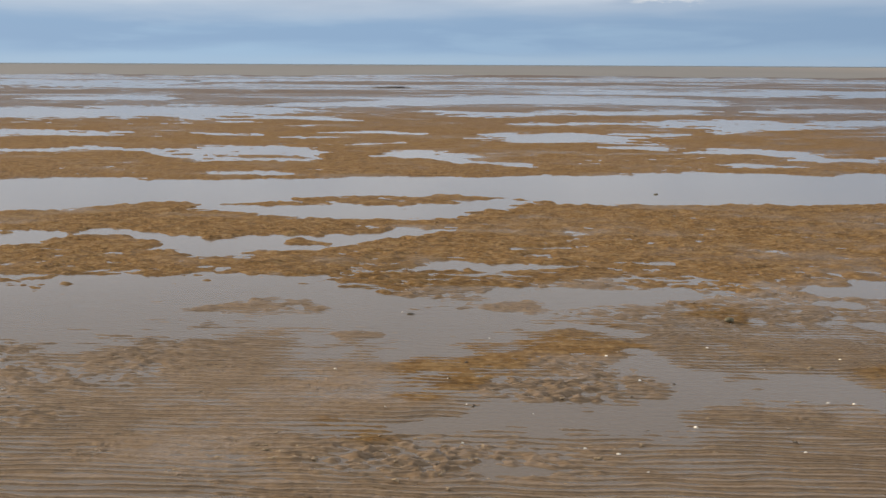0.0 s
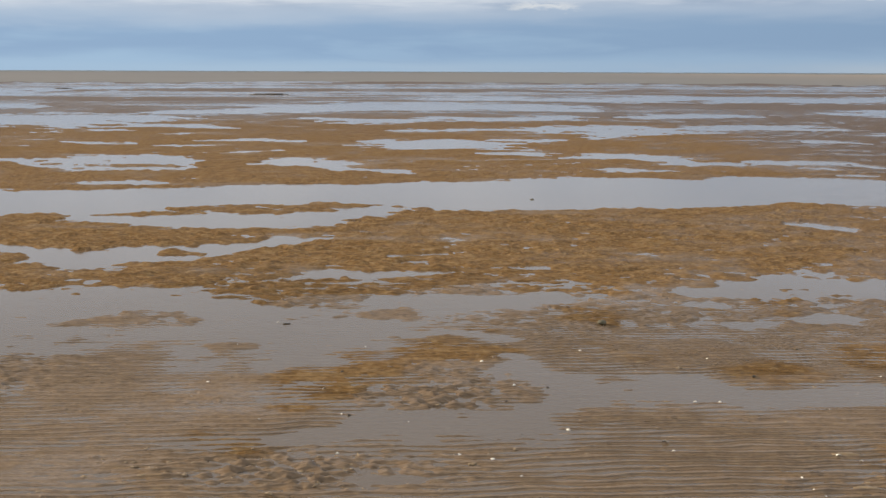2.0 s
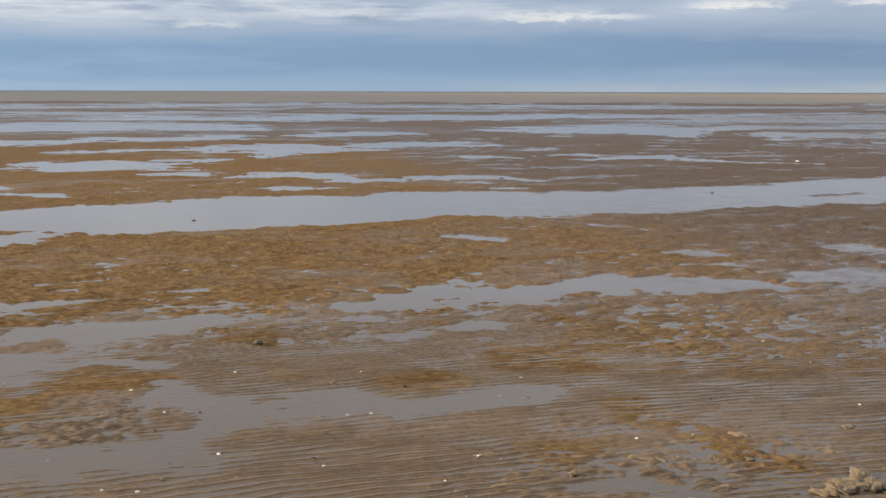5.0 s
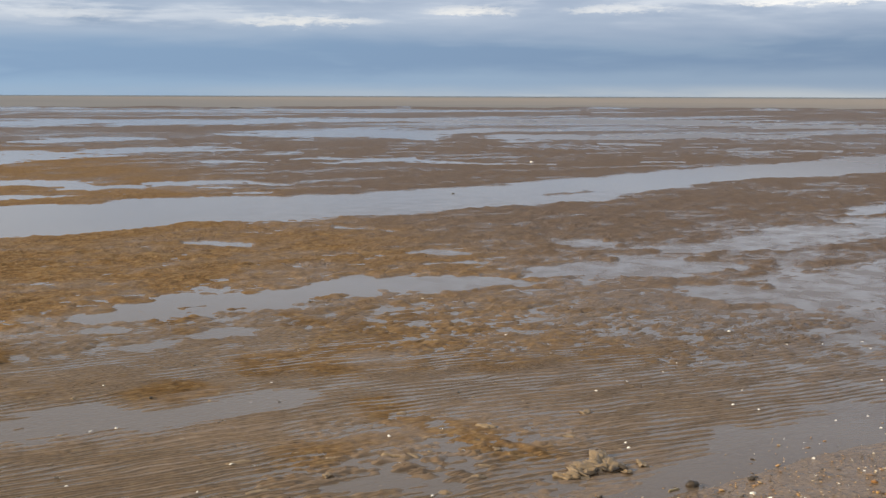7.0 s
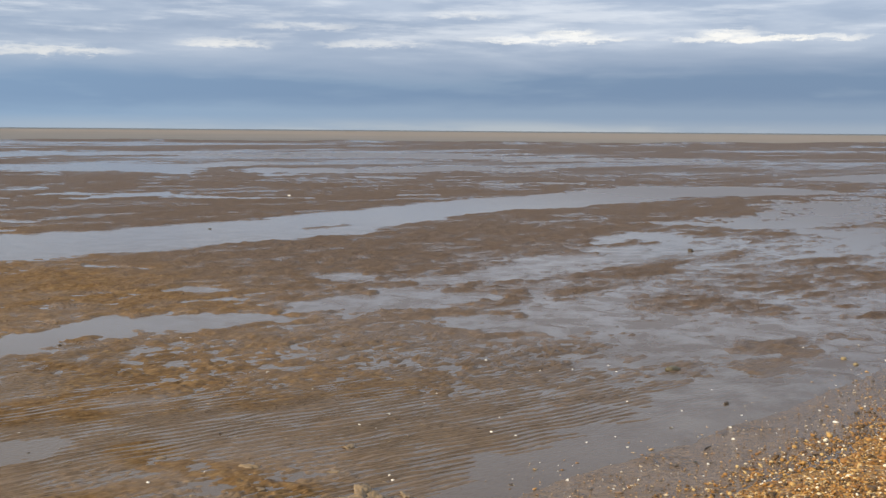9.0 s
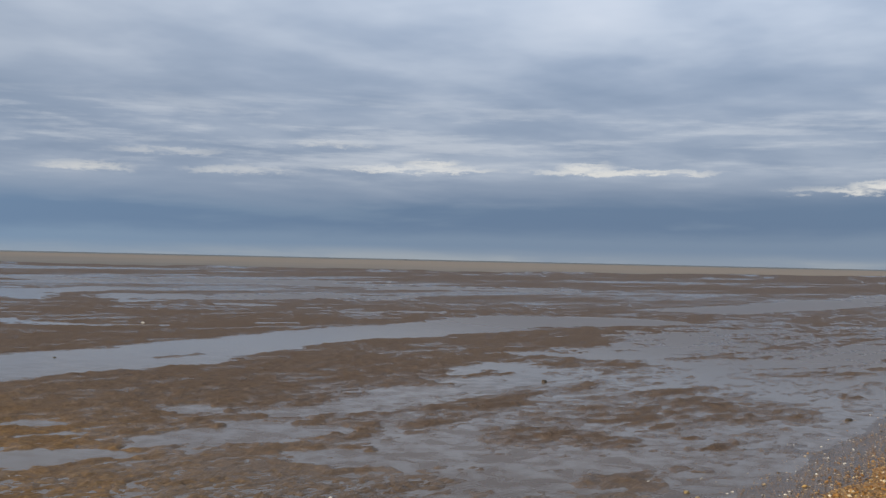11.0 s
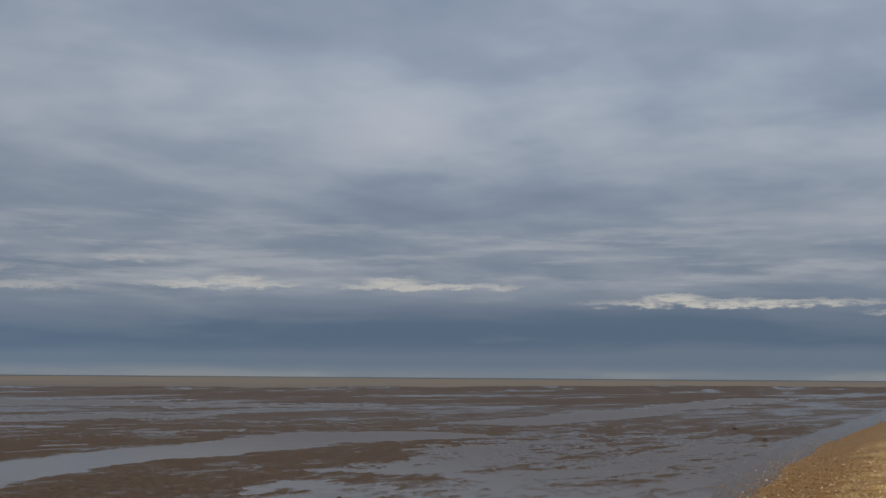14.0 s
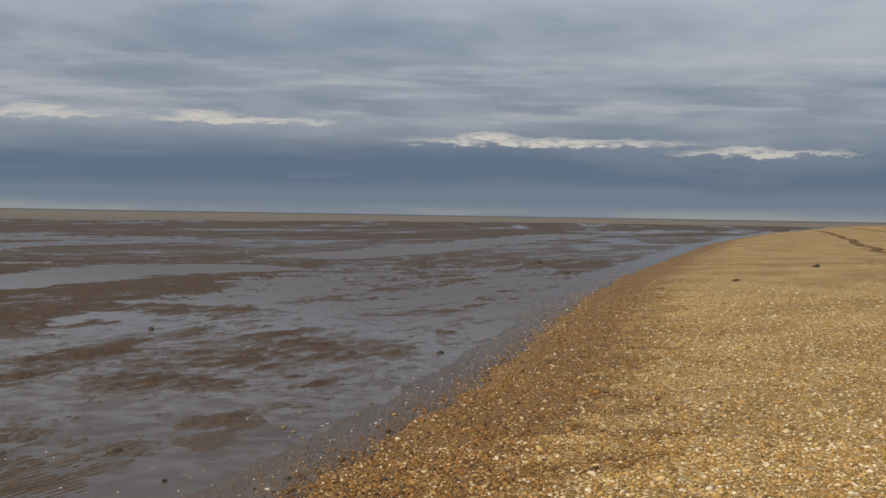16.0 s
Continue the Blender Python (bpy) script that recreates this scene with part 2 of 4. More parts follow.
def make_water(name, colour_a, colour_b, rough, wave_scale, wave):
    m, g = material(name)
    p = place(g)
    silt = g.noise(p, 0.35, 4, 0.55, 0.4)
    dust = g.noise(p, 26.0, 3, 0.6)
    colour = g.mix(silt, colour_a, colour_b)
    colour = g.mix(g.span(dust, 0.62, 0.75, 0.0, 0.35), colour, (0.10, 0.075, 0.055))
    # a skin of fine mud dulls the water up the shore
    x, y, z = g.xyz(p)
    skin = g.math("MULTIPLY", g.span(g.math("MULTIPLY_ADD", g.noise(p, 0.8, 4, 0.6), 5.0, x), 5.0, 12.0), g.span(g.noise(p, 2.6, 5, 0.65, 0.4), 0.34, 0.62, 0.15, 0.9))
    skin = g.math("MULTIPLY", skin, g.math("MULTIPLY", g.span(y, 22.0, 9.0, 0.2, 1.0), g.span(x, 10.0, 22.0, 1.0, 0.25)))
    skin = g.math("MAXIMUM", skin, g.span(g.math("MULTIPLY_ADD", y, -0.35, x), 5.0, 26.0, 0.0, 0.9))
    colour = g.mix(skin, colour, (0.112, 0.083, 0.064))
    ripple = g.noise(g.vec("MULTIPLY", p, (1.0, 2.2, 1.0)), wave_scale, 3, 0.5)
    g.surface(colour, g.span(skin, 0.0, 1.0, rough, rough + 0.16), g.bump(ripple, wave, 0.01), 1.333, g.span(skin, 0.0, 1.0, 0.46, 0.17),
              alpha=g.span(g.math("SQRT", g.math("MULTIPLY_ADD", x, x, g.math("MULTIPLY", y, y))), 8.5, 13.0, 0.80, 1.0))
    return m


def pebble_colours(g, pick, wet):
    # dry stones are paler than the damp ones
    paler = g.ramp(pick, (0.0, (0.15, 0.095, 0.042)), (0.14, (0.36, 0.225, 0.082)), (0.34, (0.52, 0.332, 0.115)), (0.55, (0.63, 0.41, 0.145)),
                 (0.70, (0.71, 0.50, 0.21)), (0.82, (0.78, 0.62, 0.34)), (0.91, (0.93, 0.86, 0.68)))
    damp = g.ramp(pick, (0.0, (0.03, 0.022, 0.015)), (0.2, (0.10, 0.053, 0.018)), (0.42, (0.265, 0.116, 0.025)), (0.60, (0.365, 0.180, 0.042)),
                  (0.80, (0.46, 0.275, 0.085)), (0.91, (0.62, 0.45, 0.20)), (0.965, (0.88, 0.80, 0.62)))
    return g.mix(wet, paler, damp)


def dampness(g, p):
    x, y, z = g.xyz(p)
    return g.span(g.math("MULTIPLY_ADD", g.math("SUBTRACT", g.noise(p, 1.6, 5, 0.7), 0.5), 0.38, z), 0.385, 0.27)


def make_shingle():
    m, g = material("shingle")
    p = place(g)
    wet = dampness(g, p)
    stone = g.cells(p, 46.0)
    tone = g.xyz(stone["Color"])[0]
    patch = g.noise(p, 0.45, 4, 0.6)
    colour = pebble_colours(g, g.math("ADD", g.math("MULTIPLY", tone, 0.85), g.math("MULTIPLY", patch, 0.12)), wet)
    colour = g.mix(g.span(stone["Distance"], 0.45, 0.85, 0.0, 0.45), colour, (0.14, 0.088, 0.040))
    colour = g.mix(g.span(patch, 0.36, 0.60, 0.55, 0.0), colour, (0.25, 0.155, 0.060))
    large = g.cells(p, 25.0)
    odd = g.xyz(large["Color"])[1]
    core = g.span(large["Distance"], 0.62, 0.40)
    colour = g.mix(g.math("MULTIPLY", g.math("MULTIPLY", g.span(odd, 0.80, 0.90, 0.0, 0.85), core), g.span(wet, 0.2, 0.9, 1.0, 0.2)), colour, (0.86, 0.77, 0.58))
    colour = g.mix(g.math("MULTIPLY", g.span(odd, 0.16, 0.08, 0.0, 0.75), core), colour, (0.13, 0.085, 0.045))
    normal = g.bump(g.math("SUBTRACT", 1.0, stone["Distance"]), 0.9, 0.012)
    normal = g.bump(g.math("SUBTRACT", 1.0, large["Distance"]), 0.5, 0.014, normal)
    g.surface(colour, g.span(wet, 0, 1, 0.85, 0.60), normal, 1.45, 0.25)
    return m


def make_pebble():
    m, g = material("pebble")
    n = g.node("ShaderNodeNewGeometry")
    p = n.outputs["Position"]
    pick = n.outputs["Random Per Island"]
    wet = dampness(g, p)
    colour = pebble_colours(g, pick, wet)
    colour = g.mix(g.span(g.noise(p, 90.0, 3, 0.6), 0.35, 0.7, 0.0, 0.35), colour, (0.25, 0.165, 0.075))
    g.surface(colour, g.span(wet, 0, 1, 0.72, 0.42), g.bump(g.noise(p, 140.0, 2), 0.3, 0.002), 1.45, 0.3)
    return m


def make_grit():
    """Shell grit and mixed pebbles washed onto the mud."""
    m, g = material("shell_grit")
    n = g.node("ShaderNodeNewGeometry")
    p = n.outputs["Position"]
    colour = g.ramp(n.outputs["Random Per Island"], (0.0, (0.03, 0.028, 0.025)), (0.20, (0.12, 0.095, 0.07)), (0.34, (0.28, 0.15, 0.055)), (0.58, (0.44, 0.25, 0.08)),
                    (0.78, (0.46, 0.31, 0.14)), (0.92, (0.60, 0.50, 0.35)), (0.975, (0.86, 0.82, 0.74)))
    g.surface(colour, 0.4, g.bump(g.noise(p, 140.0, 2), 0.3, 0.002))
    return m


def make_single_pebble():
    m, g = material("single_pebble")
    pick = g.node("ShaderNodeObjectInfo").outputs["Random"]
    p = place(g)
    wet = dampness(g, p)
    colour = pebble_colours(g, pick, wet)
    colour = g.mix(g.span(g.noise(p, 90.0, 3, 0.6), 0.35, 0.7, 0.0, 0.35), colour, (0.25, 0.165, 0.075))
    g.surface(colour, g.span(wet, 0, 1, 0.72, 0.42), g.bump(g.noise(p, 140.0, 2), 0.3, 0.002), 1.45, 0.3)
    return m


def make_plain(name, a, b, scale, rough, relief=0.004):
    m, g = material(name)
    p = place(g)
    n = g.noise(p, scale, 5, 0.62, 0.2)
    fine = g.noise(p, scale * 7, 3, 0.6)
    g.surface(g.mix(g.span(g.math("MULTIPLY_ADD", fine, 0.4, g.math("MULTIPLY", n, 0.6)), 0.3, 0.7), a, b), rough, g.bump(fine, 0.5, relief))
    return m


def make_far_sand():
    """Sand whose colour grows lighter and warmer towards the east."""
    m, g = material("distant_sand")
    p = place(g)
    x, y, z = g.xyz(p)
    n = g.noise(p, 0.02, 5, 0.62, 0.2)
    paler = g.span(g.math("MULTIPLY_ADD", n, 160.0, x), 120.0, 420.0)
    g.surface(g.mix(paler, g.mix(n, (0.125, 0.117, 0.108), (0.172, 0.160, 0.146)), g.mix(n, (0.190, 0.158, 0.125), (0.270, 0.222, 0.172))), 0.7)
    return m


SAND = make_sand()
POOL = make_water("pool_water", (0.124, 0.094, 0.066), (0.168, 0.128, 0.092), 0.14, 5.0, 0.06)
BANK = make_far_sand()
SEA = make_plain("distant_sea", (0.055, 0.062, 0.058), (0.085, 0.09, 0.08), 0.01, 0.5)
SHINGLE = make_shingle()
PEBBLE = make_pebble()
GRIT = make_grit()
LONE_PEBBLE = make_single_pebble()
SHELL = make_plain("shell", (0.62, 0.57, 0.48), (0.86, 0.83, 0.76), 60.0, 0.4, 0.001)
MUD = make_plain("mud_lump", (0.15, 0.105, 0.056), (0.28, 0.20, 0.112), 18.0, 0.5, 0.006)
DARK = make_plain("dark_weed", (0.022, 0.016, 0.010), (0.075, 0.052, 0.028), 25.0, 0.5, 0.01)
STONE = make_plain("olive_stone", (0.055, 0.05, 0.028), (0.13, 0.11, 0.06), 22.0, 0.45, 0.006)
PALE_STONE = make_plain("yellow_stone", (0.20, 0.145, 0.06), (0.36, 0.28, 0.14), 30.0, 0.5, 0.004)
STRAND = make_plain("dried_weed", (0.085, 0.052, 0.024), (0.20, 0.13, 0.06), 6.0, 0.8, 0.01)
DRIFTWOOD = make_plain("driftwood", (0.04, 0.03, 0.022), (0.10, 0.075, 0.055), 40.0, 0.7, 0.004)


# ---- the shore line and the lie of the land ----
SHORE_X = (-400, -60, 0, 5, 7, 11, 18, 27, 38, 64, 88, 121, 160, 200, 300, 430)
SHORE_Y = (-30, 2.6, 3.6, 3.95, 4.02, 4.45, 5.6, 7.2, 8.7, 11.2, 13.5, 15.5, 16.7, 16.6, 17.0, 16.0)
RIPPLE_TURN = (1.0, -5.0)   # degrees, and how much more up the shore
RISE_S = (-2.0, -0.6, 0.0, 0.5, 1.1, 2.0, 3.0, 4.5, 8.0, 14.0, 30.0, 60.0)
RISE_Z = (-0.12, -0.07, -0.03, 0.002, 0.10, 0.30, 0.37, 0.42, 0.48, 0.56, 0.62, 0.70)


def grid_noise(x, y, seed):
    """Smooth value noise from 0 to 1, about one wave a unit."""
    xi, yi = np.floor(x), np.floor(y)
    u, v = x - xi, y - yi
    u, v = u * u * (3 - 2 * u), v * v * (3 - 2 * v)
    xi, yi = xi.astype(np.int64), yi.astype(np.int64)

    def corner(a, b):
        h = (a * 374761393 + b * 668265263 + seed * 974711) & 0xFFFFFFFF
        h = ((h ^ (h >> 13)) * 1274126177) & 0xFFFFFFFF
        return ((h ^ (h >> 16)) & 0xFFFF) / 65535.0

    a, b, c, d = corner(xi, yi), corner(xi + 1, yi), corner(xi, yi + 1), corner(xi + 1, yi + 1)
    return (a + (b - a) * u) * (1 - v) + (c + (d - c) * u) * v


def layers(x, y, seed, count=4, fall=0.55):
    """Layered noise from about -1 to 1."""
    total, size, norm = 0.0, 1.0, 0.0
    for i in range(count):
        total = total + (grid_noise(x * 2 ** i + 17.3 * i, y * 2 ** i - 9.1 * i, seed + i) * 2 - 1) * size
        norm += size
        size *= fall
    return total / norm * 1.5


def soft_step(a, b, v):
    k = np.clip((v - a) / (b - a), 0, 1)
    return k * k * (3 - 2 * k)


def shore_y(x):
    return np.interp(x, SHORE_X, SHORE_Y)


FORMS, STAINS = [], []


def channel(*nodes):
    FORMS.append((0.75, nodes))


def pool(*nodes):
    FORMS.append((0.50, nodes))


def bar(*nodes):
    FORMS.append((-0.50, nodes))


def stain(*nodes):
    STAINS.append((1.0, nodes))


# pools, sand bars and ochre stains on the flat: centre line and half width in metres
pool((-17.75, 45.8, 6.05), (-15.56, 45.9, 6.7), (-13.46, 46.4, 7.54), (-11.95, 47.7, 4.05), (-11.43, 50.6, 1.47))
pool((-10.51, 42.7, 0.73), (-9.01, 41.5, 1.96), (-7.43, 40.6, 1.3), (-5.95, 39.3, 0.38))
pool((-10.96, 53.2, 1.79), (-8.95, 55.3, 3.52), (-6.47, 57.3, 3.24), (-4.53, 61.6, 4.88), (-1.56, 63.2, 6.88), (1.91, 65.3, 8.14), (5.03, 64.5, 6.66), (7.74, 58.9, 2.22), (9.51, 57.4, 1.09))
pool((-10.19, 26.0, 0.42), (-9.26, 25.5, 0.47), (-8.1, 24.6, 0.56), (-7.4, 25.1, 1.1), (-6.55, 25.7, 1.8), (-5.54, 25.1, 1.12), (-4.4, 23.5, 0.16))
pool((-7.96, 24.2, 0.23), (-6.34, 23.4, 0.79), (-4.81, 23.3, 0.48), (-4.39, 23.5, 0.14))
pool((-5.6, 20.2, 0.26), (-5.05, 20.4, 0.45), (-4.47, 20.0, 0.22))
pool((-10.27, 37.8, 0.51), (-9.8, 38.2, 0.94), (-9.2, 38.0, 0.32))
pool((-7.48, 35.9, 0.26), (-7.05, 36.4, 0.4))
pool((-9.72, 32.2, 0.15), (-8.51, 31.2, 0.58), (-7.59, 31.2, 0.49))
pool((-6.53, 30.5, 0.47), (-5.5, 30.6, 0.36))
pool((-5.98, 32.4, 0.26), (-4.77, 32.9, 0.67), (-3.11, 32.3, 0.36))
pool((-5.09, 27.4, 0.27), (-4.1, 28.0, 0.45), (-3.2, 28.6, 0.27))
pool((-3.33, 24.2, 0.25), (-2.84, 25.2, 1.14), (-2.32, 24.9, 1.28), (-1.91, 24.3, 0.73), (-1.49, 23.1, 0.31), (-0.69, 22.8, 0.36), (-0.13, 22.5, 0.35))
pool((-4.55, 48.4, 0.67), (-2.59, 47.0, 1.21), (-1.18, 45.6, 3.03), (0.17, 46.5, 1.28), (1.89, 49.7, 0.97))
pool((2.52, 47.8, 0.97), (3.16, 47.1, 2.2), (4.87, 47.9, 1.89), (7.04, 50.0, 1.56))
pool((-0.27, 38.2, 0.86), (1.25, 38.8, 1.09), (2.78, 39.0, 0.95), (3.89, 38.7, 1.86), (5.6, 40.0, 1.44), (6.92, 39.7, 2.58), (8.06, 40.6, 2.26), (8.59, 37.7, 1.67), (9.7, 37.0, 0.68))
pool((-1.08, 33.3, 0.32), (-0.1, 32.0, 1.91), (0.51, 31.3, 1.87), (1.23, 30.4, 2.24), (1.71, 31.0, 0.45))
pool((2.33, 33.0, 0.55), (3.3, 33.0, 0.82), (4.59, 33.0, 0.27))
pool((5.1, 33.2, 0.19), (5.71, 34.9, 0.97), (7.15, 37.9, 1.98), (7.74, 36.4, 0.74))
pool((1.76, 27.4, 0.35), (2.45, 27.5, 0.56), (3.05, 26.9, 0.34))
pool((3.61, 26.2, 0.26), (4.36, 26.1, 0.44), (5.15, 26.8, 1.09), (5.55, 25.7, 0.44), (6.05, 24.7, 0.67), (6.64, 24.6, 0.69), (6.89, 24.7, 0.28))
pool((3.67, 22.7, 0.13), (4.07, 23.1, 0.53), (4.91, 22.8, 0.4), (5.46, 22.7, 0.2))
pool((6.68, 80.0, 5.38), (9.17, 81.3, 8.97), (13.11, 78.8, 6.98), (18.95, 84.2, 6.79), (23.9, 87.2, 7.66), (26.1, 80.8, 10.04), (31.8, 83.6, 5.08))
pool((9.84, 49.4, 1.31), (12.75, 51.3, 2.4), (15.04, 50.6, 1.33))
pool((9.7, 39.2, 0.59), (10.59, 39.7, 1.51), (12.43, 40.6, 2.96), (12.64, 39.4, 0.6), (14.85, 39.2, 0.79))
pool((7.14, 24.3, 0.12), (7.82, 24.9, 0.67), (9.24, 24.5, 0.48))
pool((11.16, 32.4, 0.38), (12.29, 32.5, 0.5))
pool((-42.5, 110.6, 24.8), (-40.0, 112.7, 14.49), (-35.7, 114.7, 4.83), (-32.5, 136.8, 6.37))
pool((-24.6, 63.7, 4.74), (-22.5, 62.1, 4.46), (-22.1, 67.5, 1.6))
pool((-12.21, 31.3, 0.21), (-11.39, 30.7, 0.28))
channel((-9.13, 16.39, 1.95), (-8.08, 16.74, 2.29), (-7.39, 16.97, 2.33), (-6.83, 17.34, 2.07))
pool((-23.1, 43.3, 7.06), (-20.7, 43.9, 6.96), (-16.78, 45.6, 7.46))
pool((-15.9, 31.5, 2.17), (-14.98, 31.6, 2.12), (-13.68, 31.6, 1.5), (-11.99, 31.1, 1.11))
pool((-6.88, 12.21, 0.68), (-6.29, 12.32, 0.74), (-5.62, 12.58, 0.45))
pool((-5.17, 8.84, 1.19), (-4.47, 8.95, 1.24), (-3.58, 8.98, 1.21))
pool((-13.05, 24.7, 0.88), (-11.24, 25.2, 0.54), (-10.19, 25.9, 0.73))
channel((-6.96, 17.51, 1.28), (-5.68, 17.54, 1.51), (-4.38, 17.56, 1.83), (-3.45, 18.12, 1.4), (-2.23, 18.44, 1.59), (-1.15, 18.59, 1.44), (-0.05, 18.53, 1.79), (0.85, 18.33, 2.22), (1.76, 18.44, 2.18), (2.74, 18.88, 2.45), (3.65, 18.8, 2.43), (4.59, 18.85, 2.17), (5.58, 19.07, 1.95), (7.21, 19.2, 1.96))
pool((-4.62, 15.36, 0.38), (-3.82, 15.19, 0.44), (-3.06, 15.09, 0.68), (-2.16, 15.04, 0.74), (-1.56, 15.06, 0.86), (-1.01, 15.82, 0.54), (-0.39, 16.41, 0.55))
bar((-3.46, 16.37, 0.21), (-2.91, 16.45, 0.41), (-2, 16.35, 0.5), (-1.36, 16.38, 0.34))
pool((-5.23, 12.97, 0.31), (-4.68, 12.86, 0.18), (-3.81, 12.07, 0.26), (-3.48, 11.44, 0.37))
pool((-3.59, 11.84, 1.15), (-3.31, 11.99, 0.59), (-2.99, 12.42, 0.55), (-2.43, 12.4, 0.39), (-1.89, 12.94, 0.31), (-1.17, 13.65, 0.24), (-0.78, 14.14, 0.17))
pool((-3.77, 9.16, 1.26), (-3.31, 9.16, 1.34), (-2.93, 9.4, 1.03), (-2.56, 9.83, 0.76), (-2.02, 9.53, 0.75), (-1.49, 9.14, 0.83), (-1.06, 8.49, 1.07), (-0.81, 8.59, 0.82), (-0.48, 8.91, 0.49), (-0.17, 9.19, 0.35))
pool((-1.75, 10.67, 0.12), (-1.51, 10.88, 0.27), (-1.2, 11.04, 0.38), (-0.89, 11.2, 0.3))
pool((-0.54, 10.94, 0.24), (-0.16, 11.08, 0.2), (0.28, 11.13, 0.13))
pool((-0.28, 12.15, 0.13), (0.26, 12.26, 0.09))
pool((-0.41, 9.72, 0.18), (-0.27, 9.76, 0.39), (-0.07, 9.63, 0.52), (0.36, 9.59, 0.43), (0.85, 9.76, 0.38), (1.15, 9.8, 0.28), (1.34, 9.78, 0.15))
pool((1.02, 11.39, 0.13), (1.14, 11.39, 0.19), (0.68, 11.32, 0.06))
pool((2.26, 9.99, 0.14), (2.58, 10.07, 0.26), (3.02, 10.18, 0.37), (3.45, 10.26, 0.41), (3.86, 10.43, 0.47))
pool((2.27, 9.6, 0.17), (2.47, 9.46, 0.19))
pool((2.42, 8.73, 0.15), (2.7, 8.87, 0.14))
pool((3.04, 8.88, 0.13), (3.31, 8.97, 0.17))
pool((5.02, 14.54, 0.19), (5.33, 14.28, 0.34))
pool((0.59, 7.87, 0.1), (0.68, 7.41, 0.29), (0.89, 6.88, 0.24), (1.23, 6.83, 0.31), (1.6, 6.94, 0.31), (1.9, 6.78, 0.16), (2.21, 6.69, 0.15), (2.43, 6.68, 0.13))
pool((-0.92, 6.01, 0.1), (-0.64, 6.05, 0.23), (-0.33, 6.22, 0.35), (-0.02, 6.26, 0.38), (0.23, 6.29, 0.38), (0.49, 6.37, 0.34), (0.71, 6.53, 0.19), (0.9, 6.69, 0.18))
pool((-0.43, 5.4, 0.11), (-0.26, 5.38, 0.1), (-0.07, 5.37, 0.04))
pool((-0.21, 8.4, 0.08), (0.13, 8.59, 0.1), (0.62, 8.31, 0.16))
bar((-2.91, 8.88, 0.09), (-2.54, 8.98, 0.23), (-2.21, 9.09, 0.26), (-1.81, 8.92, 0.14))
bar((-1.62, 8.16, 0.04), (-1.47, 8.12, 0.14), (-1.29, 8.12, 0.09))
bar((-1.37, 9.71, 0.1), (-1.11, 9.95, 0.48), (-0.87, 10.07, 0.25), (-0.68, 10.25, 0.08))
bar((-0.63, 10.27, 0.08), (-0.32, 10.26, 0.23), (0.04, 10.32, 0.18))
bar((-0.49, 9.22, 0.13), (-0.17, 9.2, 0.27))
bar((-3.06, 7.3, 0.13), (-2.74, 7.44, 0.21), (-2.42, 7.61, 0.23), (-2.06, 7.71, 0.22))
bar((-3.2, 11.13, 0.32), (-2.71, 11.18, 0.54), (-2.09, 11.11, 0.48), (-1.45, 11.25, 0.44))
bar((-4.48, 11.01, 0.61), (-4.08, 11.13, 0.66), (-3.6, 11.01, 0.39))
bar((-2.74, 12.4, 0.21), (-2.35, 12.28, 0.1))
bar((-1.46, 13.92, 0.32), (-0.78, 14.11, 0.59))
channel((5.72, 19.46, 2.07), (6.55, 19.14, 2.24), (7.39, 18.79, 2.31), (7.96, 18.71, 2.23), (8.85, 18.59, 2.01), (9.77, 18.65, 1.95), (10.63, 18.73, 1.82), (11.93, 18.82, 2.01), (13.33, 18.9, 2.03), (14.56, 19.4, 1.58), (15.54, 19.87, 1.22))
channel((15.25, 19.9, 1.74), (16.88, 20.3, 1.72), (17.72, 20.5, 1.55), (20.2, 21.2, 1.57), (22.6, 21.6, 2.04), (25.0, 21.6, 1.86), (28.8, 22.6, 2.03), (30.6, 23.0, 2.17), (31.7, 22.7, 3.19), (33.0, 21.5, 2.31), (34.9, 21.2, 2.63))
bar((13.41, 18.33, 0.18), (13.9, 18.43, 0.31), (14.76, 18.87, 0.16))
pool((2.97, 10.25, 0.45), (3.27, 10.27, 0.51), (3.66, 10.38, 0.72), (3.97, 10.19, 0.52), (4.37, 10.35, 0.44), (4.7, 10.32, 0.27), (5.09, 10.76, 0.22), (5.51, 10.95, 0.18))
pool((4.99, 10.29, 0.44), (5.6, 10.62, 0.28), (5.81, 10.27, 0.66), (6.14, 10.16, 0.55), (6.71, 10.05, 0.26), (6.81, 9.67, 0.22))
pool((7.01, 10.07, 0.09), (7.53, 10.26, 0.39), (8, 10.24, 0.63), (8.66, 10.23, 0.87), (9.17, 10, 0.85), (9.38, 9.64, 0.4), (9.53, 9.42, 0.23))
pool((9.93, 11.04, 0.39), (10.78, 10.86, 0.51), (11.62, 10.94, 0.79), (12.33, 11.06, 1.04), (13, 11, 0.83), (13.91, 10.91, 0.98), (14.24, 10.55, 0.69))
pool((15.44, 12.71, 0.22), (17.2, 13.5, 0.4), (17.65, 13.34, 0.75), (17.57, 12.54, 0.54), (18.12, 11.75, 0.39))
pool((15.11, 12.09, 0.82), (15.52, 11.73, 0.85), (16.31, 11.41, 0.93), (17.26, 11.4, 1.21), (16.51, 10.01, 1))
pool((20.3, 15.06, 0.62), (20.6, 14.44, 0.52), (20.9, 13.54, 0.44), (21.8, 13.23, 0.41))
pool((6.95, 12.41, 0.18), (7.26, 12.26, 0.28), (7.5, 11.98, 0.12))
pool((6.65, 11.48, 0.13), (7.18, 11.35, 0.18))
